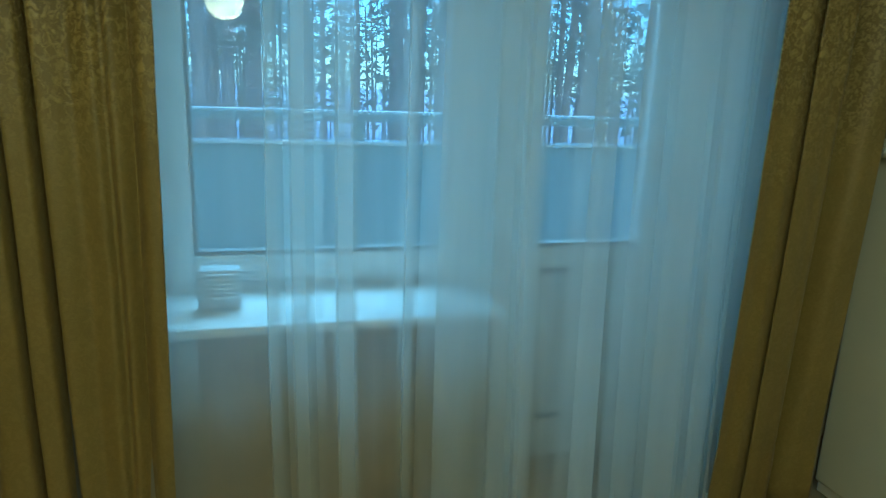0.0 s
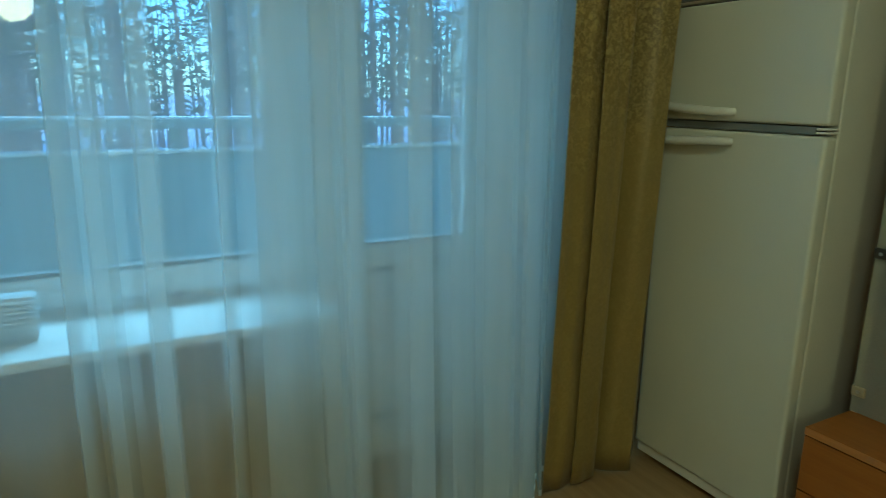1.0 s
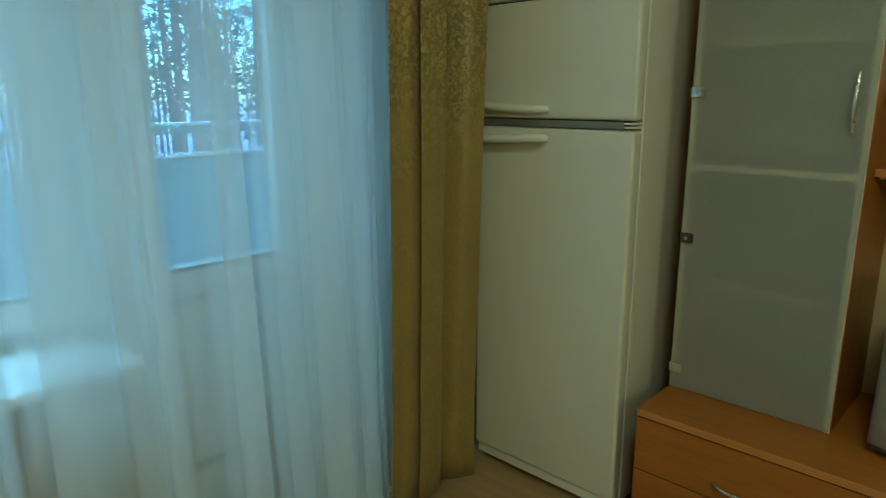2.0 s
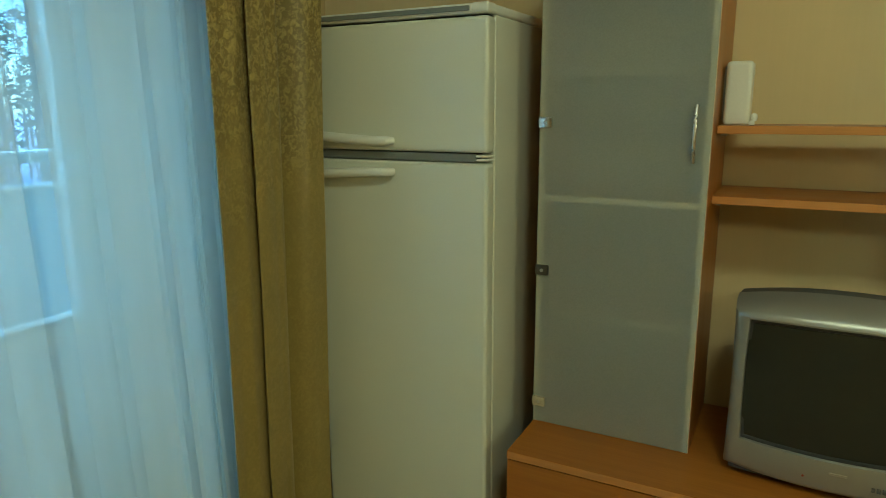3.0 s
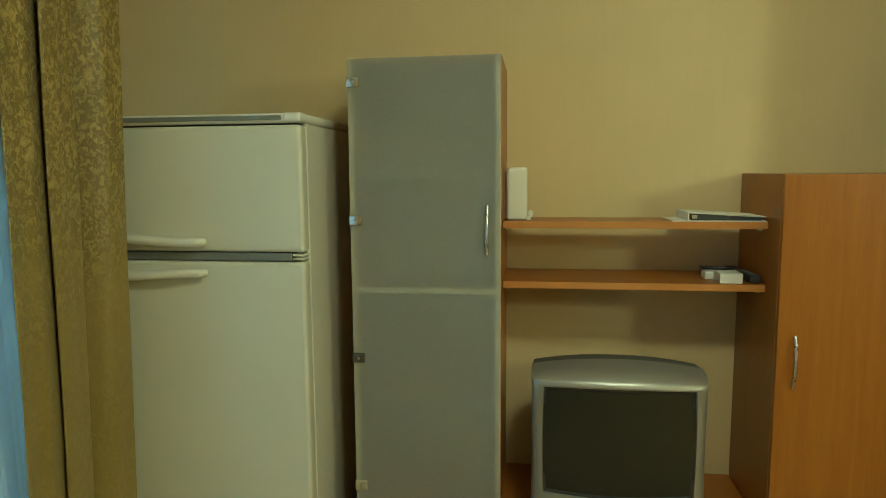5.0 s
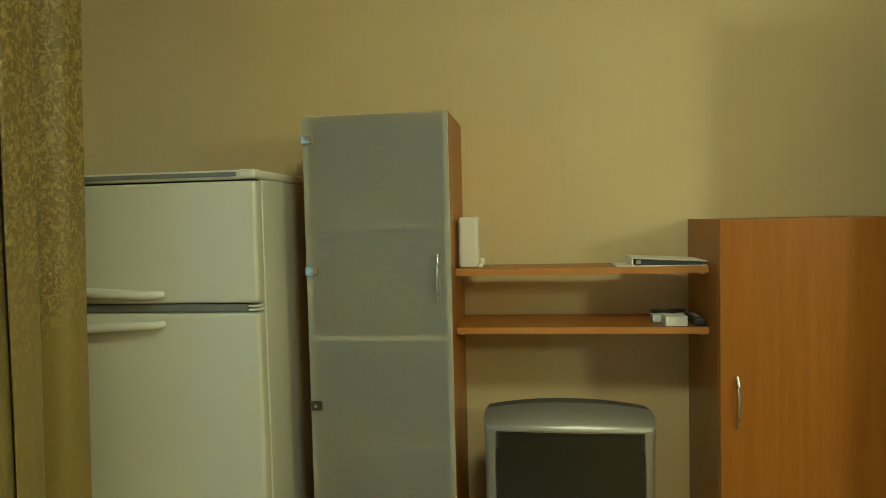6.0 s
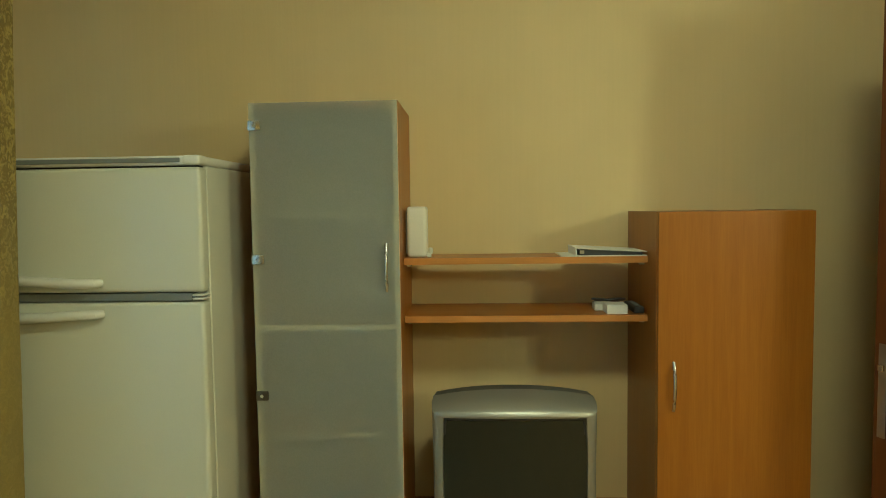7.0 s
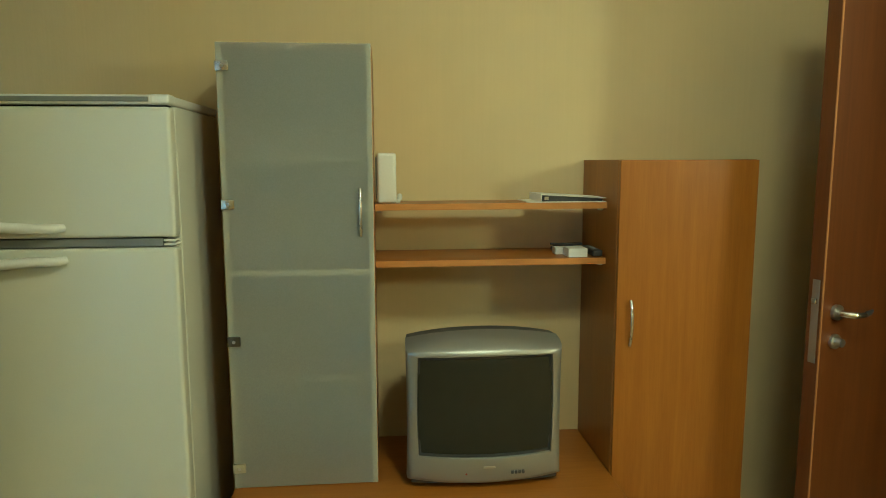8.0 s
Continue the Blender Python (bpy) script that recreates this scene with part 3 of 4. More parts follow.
def fridge():
    root = thing("refrigerator", (2.32, 1.97, 0.0), "white two-door refrigerator with bar handles on the top and bottom doors", "refrigerator")
    body = part("body", box(FX + 0.0515, 2.575, FY0 + 0.001, FY1 - 0.001, 0.035, 1.565, 0.006, 3), M_FRIDGE_SIDE, root, "", True)
    # top cap with a grey strip along its front
    cap = part("top_cap", box(FX - 0.002, 2.575, FY0 - 0.001, FY1 + 0.001, 1.5655, FT, 0.010, 4), M_PLASTIC, root, "white plastic top panel", True)
    part("strip", box(FX - 0.007, FX + 0.01, FY0 + 0.050, FY1 - 0.03, 1.5725, 1.585, 0.002), M_GREYTRIM, cap, "grey plastic strip")
    part("corner_cap", box(FX - 0.004, FX + 0.05, FY0 - 0.003, FY0 + 0.046, 1.5665, FT + 0.001, 0.009, 4), M_PLASTIC, cap, "", True)
    part("gap", box(FX + 0.03, FX + 0.06, FY0 + 0.012, FY1 - 0.012, 1.553, 1.570), M_DARK, root)
    up = part("freezer_door", box(FX, FX + 0.05, FY0, FY1, 1.220, 1.5605, 0.013, 5), M_FRIDGE, root, "", True)
    low = part("door", box(FX, FX + 0.05, FY0, FY1, 0.062, 1.193, 0.013, 5), M_FRIDGE, root, "", True)
    # the joint between the doors
    part("joint_strip", box(FX + 0.006, FX + 0.052, FY0 + 0.036, FY1 - 0.006, 1.196, 1.217, 0.002), M_GREYTRIM, root, "grey joint between the doors")
    part("hinge", boxes([(FX + 0.003, FX + 0.052, FY0 + 0.002, FY0 + 0.034, 1.1985, 1.2045), (FX + 0.003, FX + 0.052, FY0 + 0.002, FY0 + 0.034, 1.2085, 1.2145)], 0.002), M_PLASTIC, root)
    for door, zc, sgn in ((up, 1.251, 1), (low, 1.160, -1)):
        pts = [(FX - 0.002, FY1 - 0.008, zc + 0.010 * sgn), (FX - 0.020, FY1 - 0.02, zc + 0.009 * sgn), (FX - 0.028, FY1 - 0.07, zc + 0.006 * sgn), (FX - 0.030, FY1 - 0.15, zc + 0.001 * sgn),
               (FX - 0.027, FY1 - 0.22, zc - 0.003 * sgn), (FX - 0.020, FY1 - 0.262, zc - 0.003 * sgn), (FX - 0.004, FY1 - 0.274, zc - 0.003 * sgn)]
        part("handle", tube(pts, 0.013, 12, taper=[1.0, 1.0, 1.05, 1.05, 1.0, 0.95, 0.8]), M_PLASTIC, door, "white bar handle", True)
        part("handle_web", box(FX - 0.017, FX + 0.004, FY1 - 0.246, FY1 - 0.02, zc - 0.006, zc + 0.006, 0.004), M_PLASTIC, door, "", True)
    part("seal", boxes([(FX + 0.047, FX + 0.054, FY0 + 0.012, FY1 - 0.012, 0.075, 1.19), (FX + 0.047, FX + 0.054, FY0 + 0.012, FY1 - 0.012, 1.222, 1.554)]), M_GREYTRIM, root)
    part("plinth", box(FX + 0.012, FX + 0.06, FY0 + 0.006, FY1 - 0.006, 0.024, 0.058, 0.004), M_PLASTIC, root, "", True)
    for y in (FY0 + 0.05, FY1 - 0.05):
        part("foot", lathe([(0.0, 0.0), (0.018, 0.0), (0.018, 0.012), (0.010, 0.014), (0.010, 0.036), (0.0, 0.036)], (FX + 0.09, y, 0), 14), M_RUBBER, root)
    for y in (FY0 + 0.05, FY1 - 0.05):
        part("foot", lathe([(0.0, 0.0), (0.018, 0.0), (0.018, 0.012), (0.010, 0.014), (0.010, 0.036), (0.0, 0.036)], (2.50, y, 0), 14), M_RUBBER, root)


fridge()

# ---- wall unit ----
BX, BZ = 2.030, 0.430


def arc_handle(parent, x, y, z0, z1, rise=0.015, flat=1.0):
    """A slim bow handle, upright on a door front."""
    pts = []
    for k in range(13):
        f = k / 12
        pts.append((x - 0.002 - rise * math.sin(math.pi * f) ** 0.7, y, z0 + (z1 - z0) * f))
    part("handle", tube(pts, 0.0052, 10), M_CHROME, parent, "bowed chrome handle", True)


def low_cabinet():
    y0, y1 = 0.438, 1.607
    root = thing("low_cabinet", (2.30, 1.02, 0.0), "low cherry-laminate cabinet with drawers under the television", "cabinet")
    part("top", box(BX, XE - 0.003, y0, y1, BZ - 0.022, BZ, 0.0025), M_WOOD_Y, root)
    part("top_edge", box(BX - 0.002, BX + 0.003, y0 + 0.002, y1 - 0.002, BZ - 0.0215, BZ - 0.001, 0.001), M_EDGE, root)
    for y in (y0, y1 - 0.016):
        part("side", box(BX + 0.02, XE - 0.01, y, y + 0.016, 0, BZ - 0.022), M_WOOD, root)
    part("divider", box(BX + 0.02, XE - 0.01, (y0 + y1) / 2 - 0.008, (y0 + y1) / 2 + 0.008, 0.06, BZ - 0.022), M_WOOD, root)
    part("back", box(XE - 0.012, XE - 0.006, y0 + 0.016, y1 - 0.016, 0.02, BZ - 0.022), M_BACKBOARD, root)
    part("bottom", box(BX + 0.02, XE - 0.014, y0 + 0.016, y1 - 0.016, 0.06, 0.076), M_WOOD_Y, root)
    part("plinth", box(BX + 0.04, BX + 0.056, y0 + 0.016, y1 - 0.016, 0, 0.06), M_WOOD_Y, root)
    mid = (y0 + y1) / 2
    for a, b in ((mid + 0.002, y1 - 0.001), (y0 + 0.001, mid - 0.002)):
        for z0, z1 in ((0.245, BZ - 0.026), (0.065, 0.241)):
            d = part("drawer", box(BX + 0.002, BX + 0.018, a, b, z0, z1, 0.0015), M_WOOD_Y, root)
            yc, zc = (a + b) / 2, (z0 + z1) / 2 - (0.034 if z0 > 0.1 else 0)
            pts = [(BX - 0.024 * math.sin(math.pi * k / 12) ** 0.7, yc - 0.064 + 0.128 * k / 12, zc) for k in range(13)]
            part("handle", tube(pts, 0.0055, 10), M_CHROME, d, "bowed chrome handle", True)


low_cabinet()


def glass_cabinet():
    x, y0, y1, z0, z1 = 2.228, 1.172, 1.606, BZ, 1.752
    root = thing("display_cabinet", (2.40, 1.39, BZ), "tall cherry display cabinet with a frosted glass door", "cabinet")
    for y in (y0, y1 - 0.016):
        p = part("side", box(x + 0.010, XE - 0.003, y, y + 0.016, z0, z1), M_WOOD, root)
        part("edge", box(x + 0.0065, x + 0.0105, y + 0.0005, y + 0.0155, z0, z1), M_PALE_Z, p)
    part("top", box(x + 0.012, XE - 0.004, y0 + 0.016, y1 - 0.016, z1 - 0.018, z1 - 0.002), M_WOOD_Y, root)
    part("bottom", box(x + 0.012, XE - 0.004, y0 + 0.016, y1 - 0.016, z0 + 0.001, z0 + 0.017), M_WOOD_Y, root)
    part("back", box(XE - 0.012, XE - 0.006, y0 + 0.016, y1 - 0.016, z0 + 0.02, z1 - 0.02), M_BACKBOARD, root)
    for z in (0.745, 1.085, 1.416):
        back = 0.0 if 1.0 < z < 1.2 else 0.05  # only the fixed middle shelf reaches the glass
        sh = part("shelf", box(x + 0.009 + back, XE - 0.014, y0 + 0.017, y1 - 0.017, z, z + 0.016), M_WOOD_Y, root)
        part("edge", box(x + 0.0065 + back, x + 0.0095 + back, y0 + 0.018, y1 - 0.018, z, z + 0.016), M_PALE if 1.0 < z < 1.2 else M_BACKBOARD, sh)
    door = part("glass_door", box(x, x + 0.005, y0 + 0.001, y1 - 0.001, z0 + 0.004, z1 - 0.002, 0.001), M_FROST, root, "frosted glass door")
    for z in (0.497, 0.891, 1.296, 1.685):
        hinge = part("hinge", box(x - 0.007, x + 0.012, y1 - 0.036, y1 + 0.001, z - 0.014, z + 0.014, 0.003, 2), {0.891: M_HINGE_DARK, 0.497: M_HINGE_PALE}.get(z, M_CHROME), door, {0.891: "small dark bronze clamp hinge", 0.497: "small pale clamp hinge"}.get(z, "small chrome clamp hinge"), True)
        part("screw", cylinder((x - 0.0085, y1 - 0.018, z), (x - 0.005, y1 - 0.018, z), 0.005, 10), M_STEEL, hinge)
    arc_handle(door, x, y0 + 0.038, 1.201, 1.338)


glass_cabinet()


def wardrobe():
    x, y0, y1, z1 = 2.214, 0.001, 0.436, 1.421
    root = thing("wardrobe_cabinet", (2.40, 0.22, 0.0), "narrow cherry-laminate cupboard with one plain door", "cabinet")
    for y in (y0, y1 - 0.016):
        p = part("side", box(x + 0.019, XE - 0.003, y, y + 0.016, 0, z1), M_WOOD, root)
        part("edge", box(x + 0.0165, x + 0.0195, y + 0.0005, y + 0.0155, 0.0, z1 - 0.001), M_EDGE_Z, p)
    part("top", box(x + 0.019, XE - 0.004, y0 + 0.016, y1 - 0.016, z1 - 0.017, z1 - 0.001), M_WOOD_Y, root)
    part("back", box(XE - 0.012, XE - 0.006, y0 + 0.016, y1 - 0.016, 0.02, z1 - 0.02), M_BACKBOARD, root)
    part("plinth", box(x + 0.04, x + 0.056, y0 + 0.016, y1 - 0.016, 0, 0.06), M_WOOD_Y, root)
    part("bottom", box(x + 0.02, XE - 0.014, y0 + 0.016, y1 - 0.016, 0.06, 0.076), M_WOOD_Y, root)
    for z in (0.5, 0.9):
        part("shelf", box(x + 0.03, XE - 0.014, y0 + 0.016, y1 - 0.016, z, z + 0.016), M_WOOD_Y, root)
    door = part("door", box(x, x + 0.016, y0 + 0.001, y1 - 0.001, 0.062, z1 - 0.002, 0.0018), M_WOOD, root)
    arc_handle(door, x, y1 - 0.045, 0.85, 0.992)


wardrobe()


def wall_shelf(x0, x1, z, label):
    root = thing("wall_shelf", ((x0 + x1) / 2, 0.80, z), label, "shelf", "shelves over the television")
    part("board", box(x0 + 0.002, x1, 0.4375, 1.1705, z, z + 0.020, 0.001), M_WOOD_Y, root)
    part("edge", box(x0 - 0.001, x0 + 0.0025, 0.4385, 1.1695, z + 0.0003, z + 0.0197, 0.0008), M_EDGE, root)
    for y in (0.456, 1.166):
        part("bracket", box(x0 + 0.03, x0 + 0.05, y - 0.016, y - 0.002, z - 0.008, z, 0.002), M_STEEL, root, "small metal shelf support")


wall_shelf(2.317, 2.492, 1.268, "upper cherry-laminate shelf holding a binder")
wall_shelf(2.316, 2.581, 1.091, "lower cherry-laminate shelf over the television")


# ---- television ----
def television():
    yc, z0 = 0.8465, BZ
    root = thing("television", (2.33, yc, z0), "silver tube television with a bulging dark screen, switched off", "television")
    hw = 0.238

    def outline(inset, rise):
        """Case outline, counted round; inset shrinks it, the crown rises and bows with rise."""
        pts = []
        w = hw - inset
        zb, zt = z0 + 0.016 + inset, z0 + 0.431 + 0.022 * rise - inset
        for k in range(17):
            v = -1 + 2 * k / 16
            pts.append((v * w, zb + 0.012 * v * v))
        for k in range(1, 12):
            f = k / 12
            pts.append((w * (1 - 0.012 * math.sin(math.pi * f)), zb + 0.012 + (zt - zb - 0.012) * f))
        for k in range(17):
            v = 1 - 2 * k / 16
            pts.append((v * w, zt + (0.004 + (0.020 - 0.2 * inset) * rise) * (1 - abs(v) ** 2.2)))
        for k in range(1, 12):
            f = 1 - k / 12
            pts.append((-w * (1 - 0.012 * math.sin(math.pi * f)), zb + 0.012 + (zt - zb - 0.012) * f))
        return pts

    def bow(y):
        return 0.026 * (1 - (y / hw) ** 2)

    XF = 2.178
    sy, sz0, sz1 = 0.2005, z0 + 0.108, z0 + 0.409

    def opening(grow):
        pts = []
        for k in range(17):
            v = -1 + 2 * k / 16
            pts.append((v * (sy + grow), sz0 - grow - 0.006 * (1 - v * v)))
        for k in range(1, 12):
            f = k / 12
            pts.append((sy + grow + 0.003 * math.sin(math.pi * f), sz0 - grow + (sz1 - sz0 + 2 * grow) * f))
        for k in range(17):
            v = 1 - 2 * k / 16
            pts.append((v * (sy + grow), sz1 + grow + 0.004 * (1 - v * v)))
        for k in range(1, 12):
            f = 1 - k / 12
            pts.append((-sy - grow - 0.003 * math.sin(math.pi * f), sz0 - grow + (sz1 - sz0 + 2 * grow) * f))
        return pts

    def loft(rings, close_last=False):
        bm = bmesh.new()
        vs = [[bm.verts.new(p) for p in r] for r in rings]
        n = len(vs[0])
        for a, b in zip(vs, vs[1:]):
            for j in range(n):
                bm.faces.new((a[j], a[(j + 1) % n], b[(j + 1) % n], b[j]))
        if close_last:
            bm.faces.new(vs[-1])
        return bm

    def place(pts, x, bowed=1.0):
        return [(x - bowed * bow(y), yc + y, z) for y, z in pts]

    rings = [place(opening(0.0), XF + 0.012), place(opening(0.003), XF + 0.001), place(opening(0.007), XF),
             place(outline(0.016, 0), XF + 0.001), place(outline(0.008, 0), XF + 0.003), place(outline(0.0035, 0.08), XF + 0.009), place(outline(0.001, 0.3), XF + 0.022), place(outline(0.0, 0.62), XF + 0.045, 0.8), place(outline(0.002, 1), XF + 0.085, 0.5)]
    part("front_case", loft(rings), M_TV, root, "silver plastic front", True)
    back = [place(outline(0.003, 1), XF + 0.084, 0.5), place(outline(0.008, 1), XF + 0.15, 0.2)]
    for x, k in ((0.20, 0.86), (0.27, 0.72), (0.335, 0.62)):
        back.append([(XF + x, yc + y * k, z0 + 0.23 + (z - z0 - 0.23) * k) for y, z in outline(0.01, 1)])
    part("back_case", loft(back, True), M_TVBACK, root, "dark plastic back", True)
    cols = []
    for i in range(25):
        v = -1 + 2 * i / 24
        col = []
        for j in range(19):
            w = -1 + 2 * j / 18
            y = v * (sy + 0.003)
            z = (sz0 + sz1) / 2 + w * ((sz1 - sz0) / 2 + 0.008)
            col.append((XF + 0.013 - bow(y) - 0.008 * (1 - w * w), yc + y, z))
        cols.append(col)
    part("screen", sheet(cols), M_SCREEN, root, "dark grey glass picture tube", True)
    part("screen_surround", loft([place(opening(0.001), XF + 0.008), place(opening(-0.005), XF + 0.0085), place(opening(-0.007), XF + 0.012)]), M_RUBBER, root, "black rubber rim round the tube", True)
    part("base", box(XF + 0.03, XF + 0.24, yc - 0.17, yc + 0.17, z0, z0 + 0.03, 0.006), M_RUBBER, root, "dark plastic base", True)
    lip = [[(XF - 0.9 * bow(y * 2 * hw) + 0.006 + dx, yc + y * 2 * hw, z) for dx, z in ((0.004, z0 + 0.030), (0.008, z0 + 0.017), (0.02, z0 + 0.011), (0.05, z0 + 0.010))] for y in [-0.47 + 0.94 * k / 20 for k in range(21)]]
    part("bottom_lip", sheet(lip), M_TVBACK, root, "dark lower edge", True)
    badge_y = yc - 0.01
    part("badge", box(XF - 0.0275, XF - 0.02, badge_y - 0.018, badge_y + 0.018, z0 + 0.069, z0 + 0.075, 0.001), M_STEEL, root, "small badge")
    for k in range(4):
        part("button", box(XF - 0.026, XF - 0.012, yc - 0.085 - 0.011 * k, yc - 0.077 - 0.011 * k, z0 + 0.048, z0 + 0.058, 0.001), M_TVBACK, root)
    part("standby_light", cylinder((XF - 0.024, yc + 0.06, z0 + 0.052), (XF - 0.012, yc + 0.06, z0 + 0.052), 0.003, 8), surface("red_lens", (0.35, 0.06, 0.03), 0.3), root)


television()


# ---- things on the shelves ----
def white_unit():
    z = 1.288
    root = thing("cordless_base", (2.40, 1.13, z), "upright rounded white plastic unit on the upper shelf", "appliance")
    part("case", box(2.355, 2.44, 1.102, 1.163, z, z + 0.157, 0.012, 4), M_PLASTIC, root, "", True)
    part("side_panel", box(2.37, 2.43, 1.1625, 1.1675, z + 0.012, z + 0.145, 0.002), M_GREYTRIM, root, "grey side panel")
    part("knob", lathe([(0, 0), (0.007, 0), (0.008, 0.006), (0.008, 0.012), (0.006, 0.018), (0, 0.020)], (2.38, 1.092, z + 0.01), 14), M_PLASTIC, root, "small round knob", True)
    part("knob_arm", box(2.372, 2.388, 1.090, 1.104, z, z + 0.011, 0.002), M_PLASTIC, root)


white_unit()


def binder():
    z = 1.2882
    root = thing("ring_binder", (2.40, 0.56, z), "thin white ring binder lying on the upper shelf", "binder")
    def slab(name, quad, x0, x1, mat_, label=""):
        b = bmesh.new()
        a = [b.verts.new((x0 + 0.036, 0.4395 + 0.925 * (y - 0.2375), z + h)) for y, h in quad]
        c = [b.verts.new((x1 + 0.036, 0.4395 + 0.925 * (y - 0.2375), z + h)) for y, h in quad]
        n = len(quad)
        b.faces.new(a)
        b.faces.new(c[::-1])
        for i in range(n):
            b.faces.new((a[i], c[i], c[(i + 1) % n], a[(i + 1) % n]))
        part(name, b, mat_, root, label)

    slab("lower_cover", [(0.512, 0.0), (0.2375, 0.0), (0.2375, 0.0025), (0.512, 0.0025)], 2.288, 2.452, M_PAPER)
    slab("upper_cover", [(0.462, 0.0235), (0.2375, 0.0115), (0.2375, 0.014), (0.462, 0.0265)], 2.288, 2.452, M_PAPER)
    slab("spine", [(0.466, 0.0025), (0.462, 0.0025), (0.462, 0.0265), (0.466, 0.0265)], 2.288, 2.452, M_PAPER)
    slab("filling", [(0.455, 0.003), (0.25, 0.003), (0.25, 0.010), (0.455, 0.021)], 2.293, 2.448, M_FOLDER, "dark folder contents")
    slab("clip", [(0.452, 0.008), (0.438, 0.008), (0.438, 0.018), (0.452, 0.018)], 2.2905, 2.30, M_STEEL, "metal clip end")


binder()

SZ = 1.1115
sm = thing("cardboard_box", (2.36, 0.52, SZ), "small white cardboard box on the lower shelf", "box")
part("carton", box(2.330, 2.40, 0.494, 0.556, SZ, SZ + 0.0285, 0.002), M_PAPER, sm)
part("flap", box(2.402, 2.45, 0.522, 0.580, SZ, SZ + 0.0225, 0.003), M_PLASTIC, sm)
rc = thing("remote_control", (2.38, 0.458, SZ), "dark grey remote control lying beside a small box", "remote control")
part("case", box(2.336, 2.474, 0.442, 0.474, SZ, SZ + 0.0215, 0.007, 3), M_RUBBER, rc, "", True)
for k in range(5):
    part("button", box(2.36 + 0.018 * k, 2.369 + 0.018 * k, 0.452, 0.464, SZ + 0.021, SZ + 0.0235, 0.001), M_GREYTRIM, rc)
cb = thing("cable", (2.48, 0.52, SZ), "coiled dark cable lying on the lower shelf", "cable")
loop = [(2.485 + 0.045 * math.cos(a), 0.52 + 0.05 * math.sin(a * 1.02), SZ + 0.0045 + 0.012 * (1 + math.sin(a * 0.5))) for a in (0.35 * k for k in range(40))]
part("lead", tube(loop, 0.004, 8), M_RUBBER, cb, "", True)


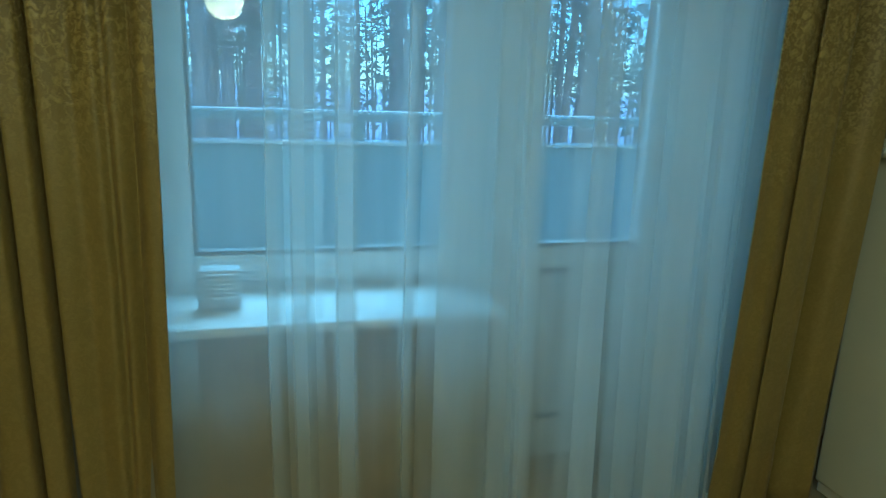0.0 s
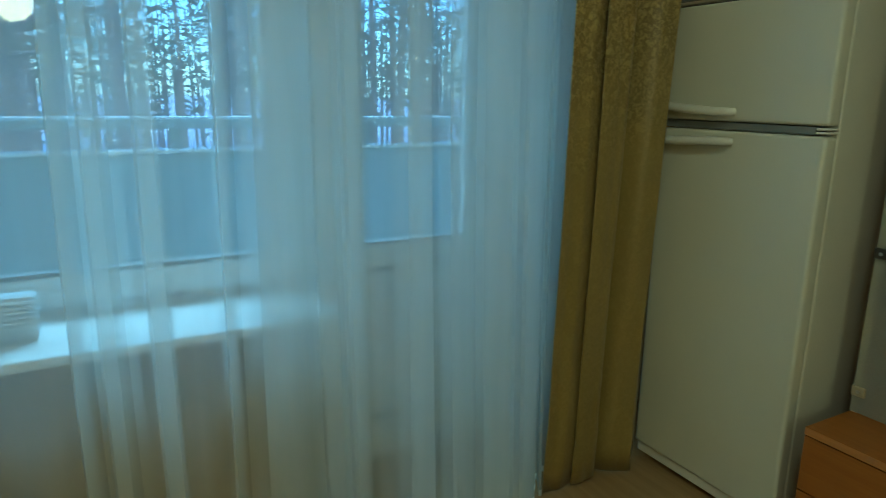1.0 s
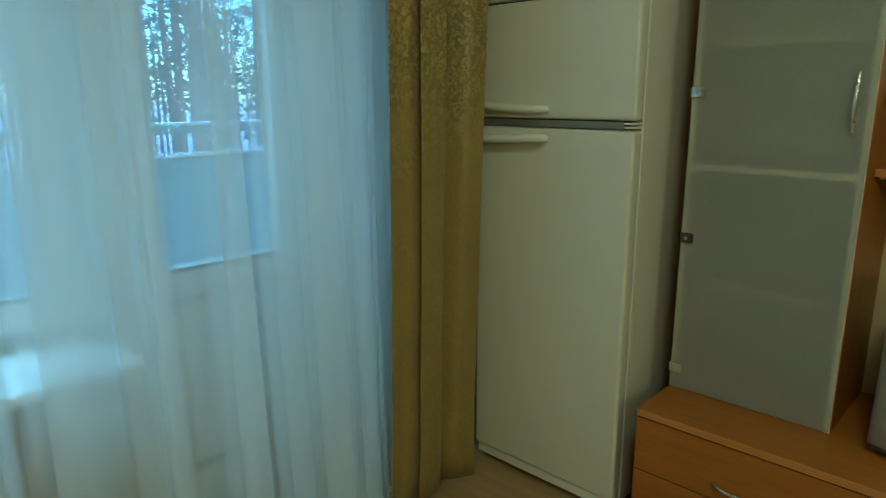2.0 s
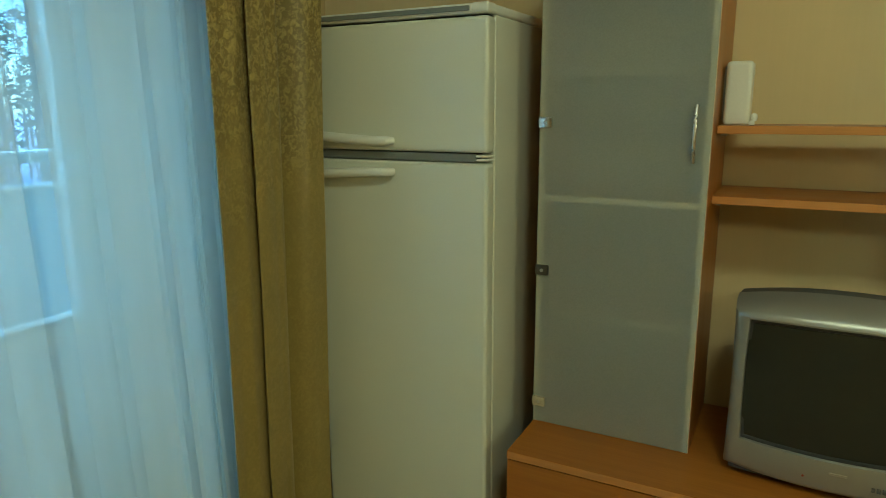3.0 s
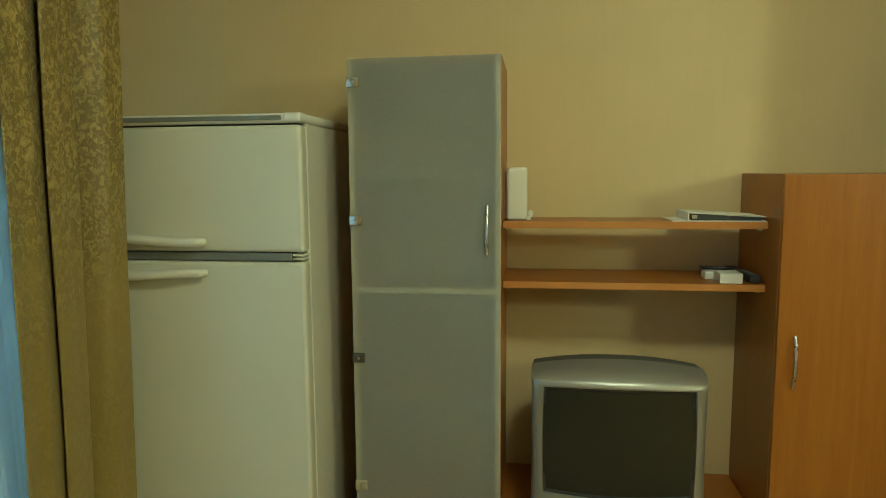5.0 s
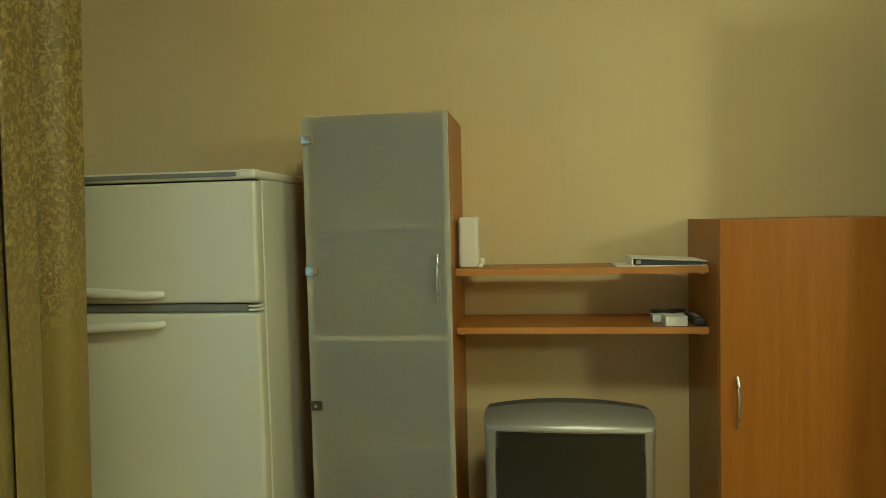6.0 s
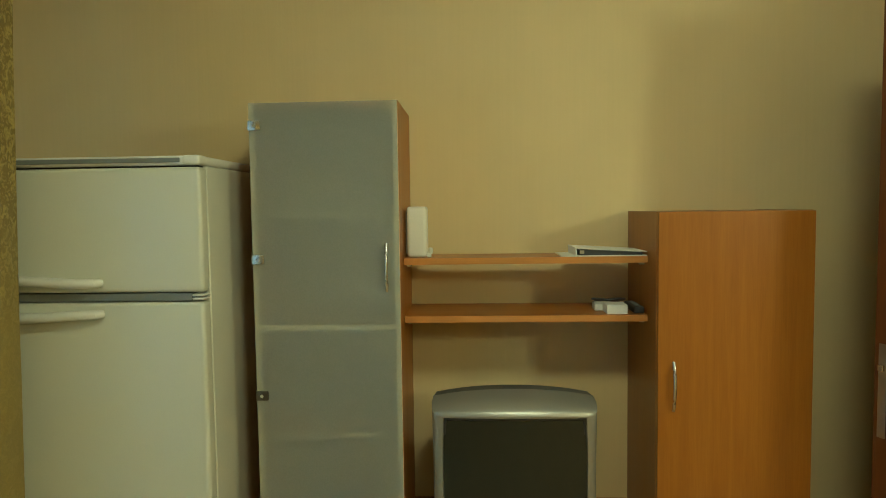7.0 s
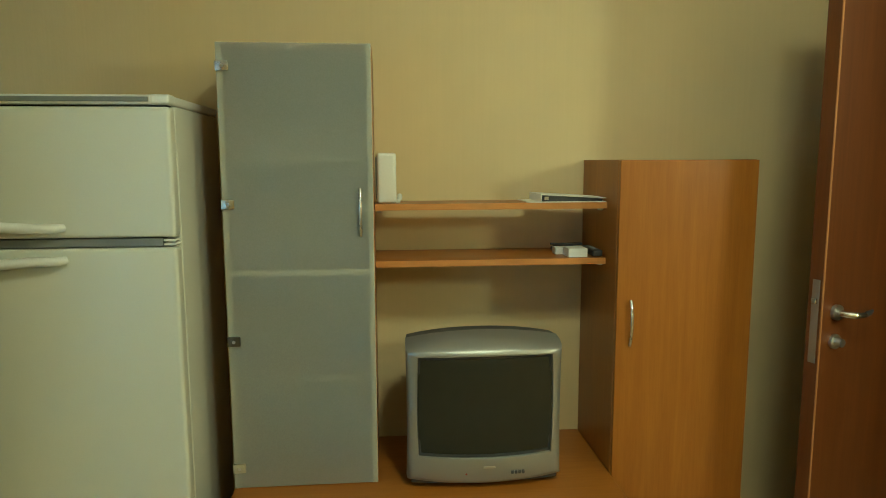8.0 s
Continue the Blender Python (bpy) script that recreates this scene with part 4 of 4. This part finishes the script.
# ---- entrance door, standing open ----
def open_door():
    hinge, free = Vector((2.266, -0.880, 0)), Vector((1.983, -0.070, 0))
    root = thing("door_2", hinge, "open cherry-veneered room door with lever handle and lock", "door", kind="structure")
    u = (free - hinge).normalized()
    n = Vector((u.y, -u.x, 0))  # towards the cabinets
    if n.x < 0:
        n = -n
    width = (free - hinge).length

    def slab(name, s0, s1, d0, d1, z0, z1, material, parent, label="", bevel=0.002, smooth=False):
        bm = box(s0, s1, d0, d1, z0, z1, bevel)
        m = Matrix(((u.x, n.x, 0, hinge.x), (u.y, n.y, 0, hinge.y), (0, 0, 1, 0), (0, 0, 0, 1)))
        bmesh.ops.transform(bm, matrix=m, verts=bm.verts)
        return part(name, bm, material, parent, label, smooth)

    w = width
    leaf = slab("leaf", 0, w, 0, 0.046, 0.012, 2.02, M_DOORWOOD, root)
    slab("edge_strip", w - 0.001, w + 0.002, 0.003, 0.043, 0.014, 2.018, M_DOORWOOD, leaf, "veneered edge", 0.0005)
    slab("lipping", w - 0.002, w + 0.0028, -0.001, 0.0025, 0.014, 2.018, M_EDGE_Z, leaf, "", 0.0004)
    plate = slab("lock_plate", w + 0.001, w + 0.0040, 0.010, 0.032, 0.847, 1.086, M_STEEL, leaf, "brushed steel lock plate", 0.001)
    slab("latch", w + 0.003, w + 0.014, 0.013, 0.027, 1.018, 1.034, M_CHROME, plate, "", 0.002)

    def at(s, d, z):
        p = hinge + u * s + n * d
        return (p.x, p.y, z)

    s = w - 0.056
    rose = part("handle_rose", cylinder(at(s, 0.001, 0.992), at(s, -0.010, 0.992), 0.022, 24), M_STEEL, leaf, "round chrome rose", True)
    part("lever", tube([at(s, -0.008, 0.992), at(s, -0.040, 0.992), at(s - 0.008, -0.048, 0.991), at(s - 0.028, -0.050, 0.990), at(s - 0.050, -0.050, 0.989)], 0.0095, 12), M_CHROME, rose, "chrome lever", True)
    part("lever_tip", tube([at(s - 0.049, -0.050, 0.989), at(s - 0.07, -0.049, 0.991), at(s - 0.092, -0.045, 0.996)], 0.0085, 10, taper=[1.0, 0.9, 0.5]), M_RUBBER, leaf, "dark lever end", True)
    cyl = part("cylinder_rose", cylinder(at(s, 0.001, 0.908), at(s, -0.009, 0.908), 0.021, 24), M_STEEL, leaf, "round chrome lock rose", True)
    part("thumb_turn", cylinder(at(s, -0.008, 0.908), at(s, -0.028, 0.908), 0.012, 16), M_STEEL, cyl, "", True)
    for z in (0.25, 1.75):
        part("hinge", cylinder(at(-0.012, 0.02, z - 0.05), at(-0.012, 0.02, z + 0.05), 0.008, 12), M_STEEL, root, "", True)


open_door()
structure("door_trim", boxes([(1.365, 1.40, YP - 0.11, YP + 0.012, 0, 2.06), (2.245, 2.282, YP - 0.11, YP + 0.012, 0, 2.06), (1.365, 2.282, YP - 0.11, YP + 0.012, 2.06, 2.10)]), M_DOORWOOD, "cherry door casing round the entrance")

# ---- pendant lamp ----
PL = (0.05, -1.50, 1.93)
lamp = thing("pendant_lamp", PL, "ceiling lamp with a lit opal glass globe", "lamp")
part("globe", lathe([(0.03, 0.16), (0.085, 0.138), (0.135, 0.083), (0.16, 0.0), (0.135, -0.09), (0.085, -0.138), (0.001, -0.16)], PL, 28), M_LAMP, lamp, "lit opal globe", True)
part("rod", cylinder((PL[0], PL[1], PL[2] + 0.155), (PL[0], PL[1], H), 0.008, 10), M_STEEL, lamp)
part("canopy", lathe([(0.0, 0.0), (0.05, 0.0), (0.055, 0.02), (0.05, 0.032)], (PL[0], PL[1], H - 0.032), 20), M_STEEL, lamp, "", True)

# ---- flush ceiling lamp in the middle of the room ----
M_LAMP_CEILING = glow("opal_ceiling_lamp_glass", (1.0, 0.96, 0.76), LAMP_CEILING)
CL = (0.58, 0.60, H)
flush = thing("ceiling_lamp", CL, "round flush ceiling lamp with a lit opal dome", "lamp")
part("dome", lathe([(0.20, -0.02), (0.195, -0.05), (0.16, -0.085), (0.095, -0.108), (0.001, -0.115)], CL, 32), M_LAMP_CEILING, flush, "lit opal glass dome", True)
part("rim", lathe([(0.0, 0.0), (0.214, 0.0), (0.217, -0.012), (0.212, -0.024), (0.198, -0.024)], CL, 32), M_STEEL, flush, "", True)
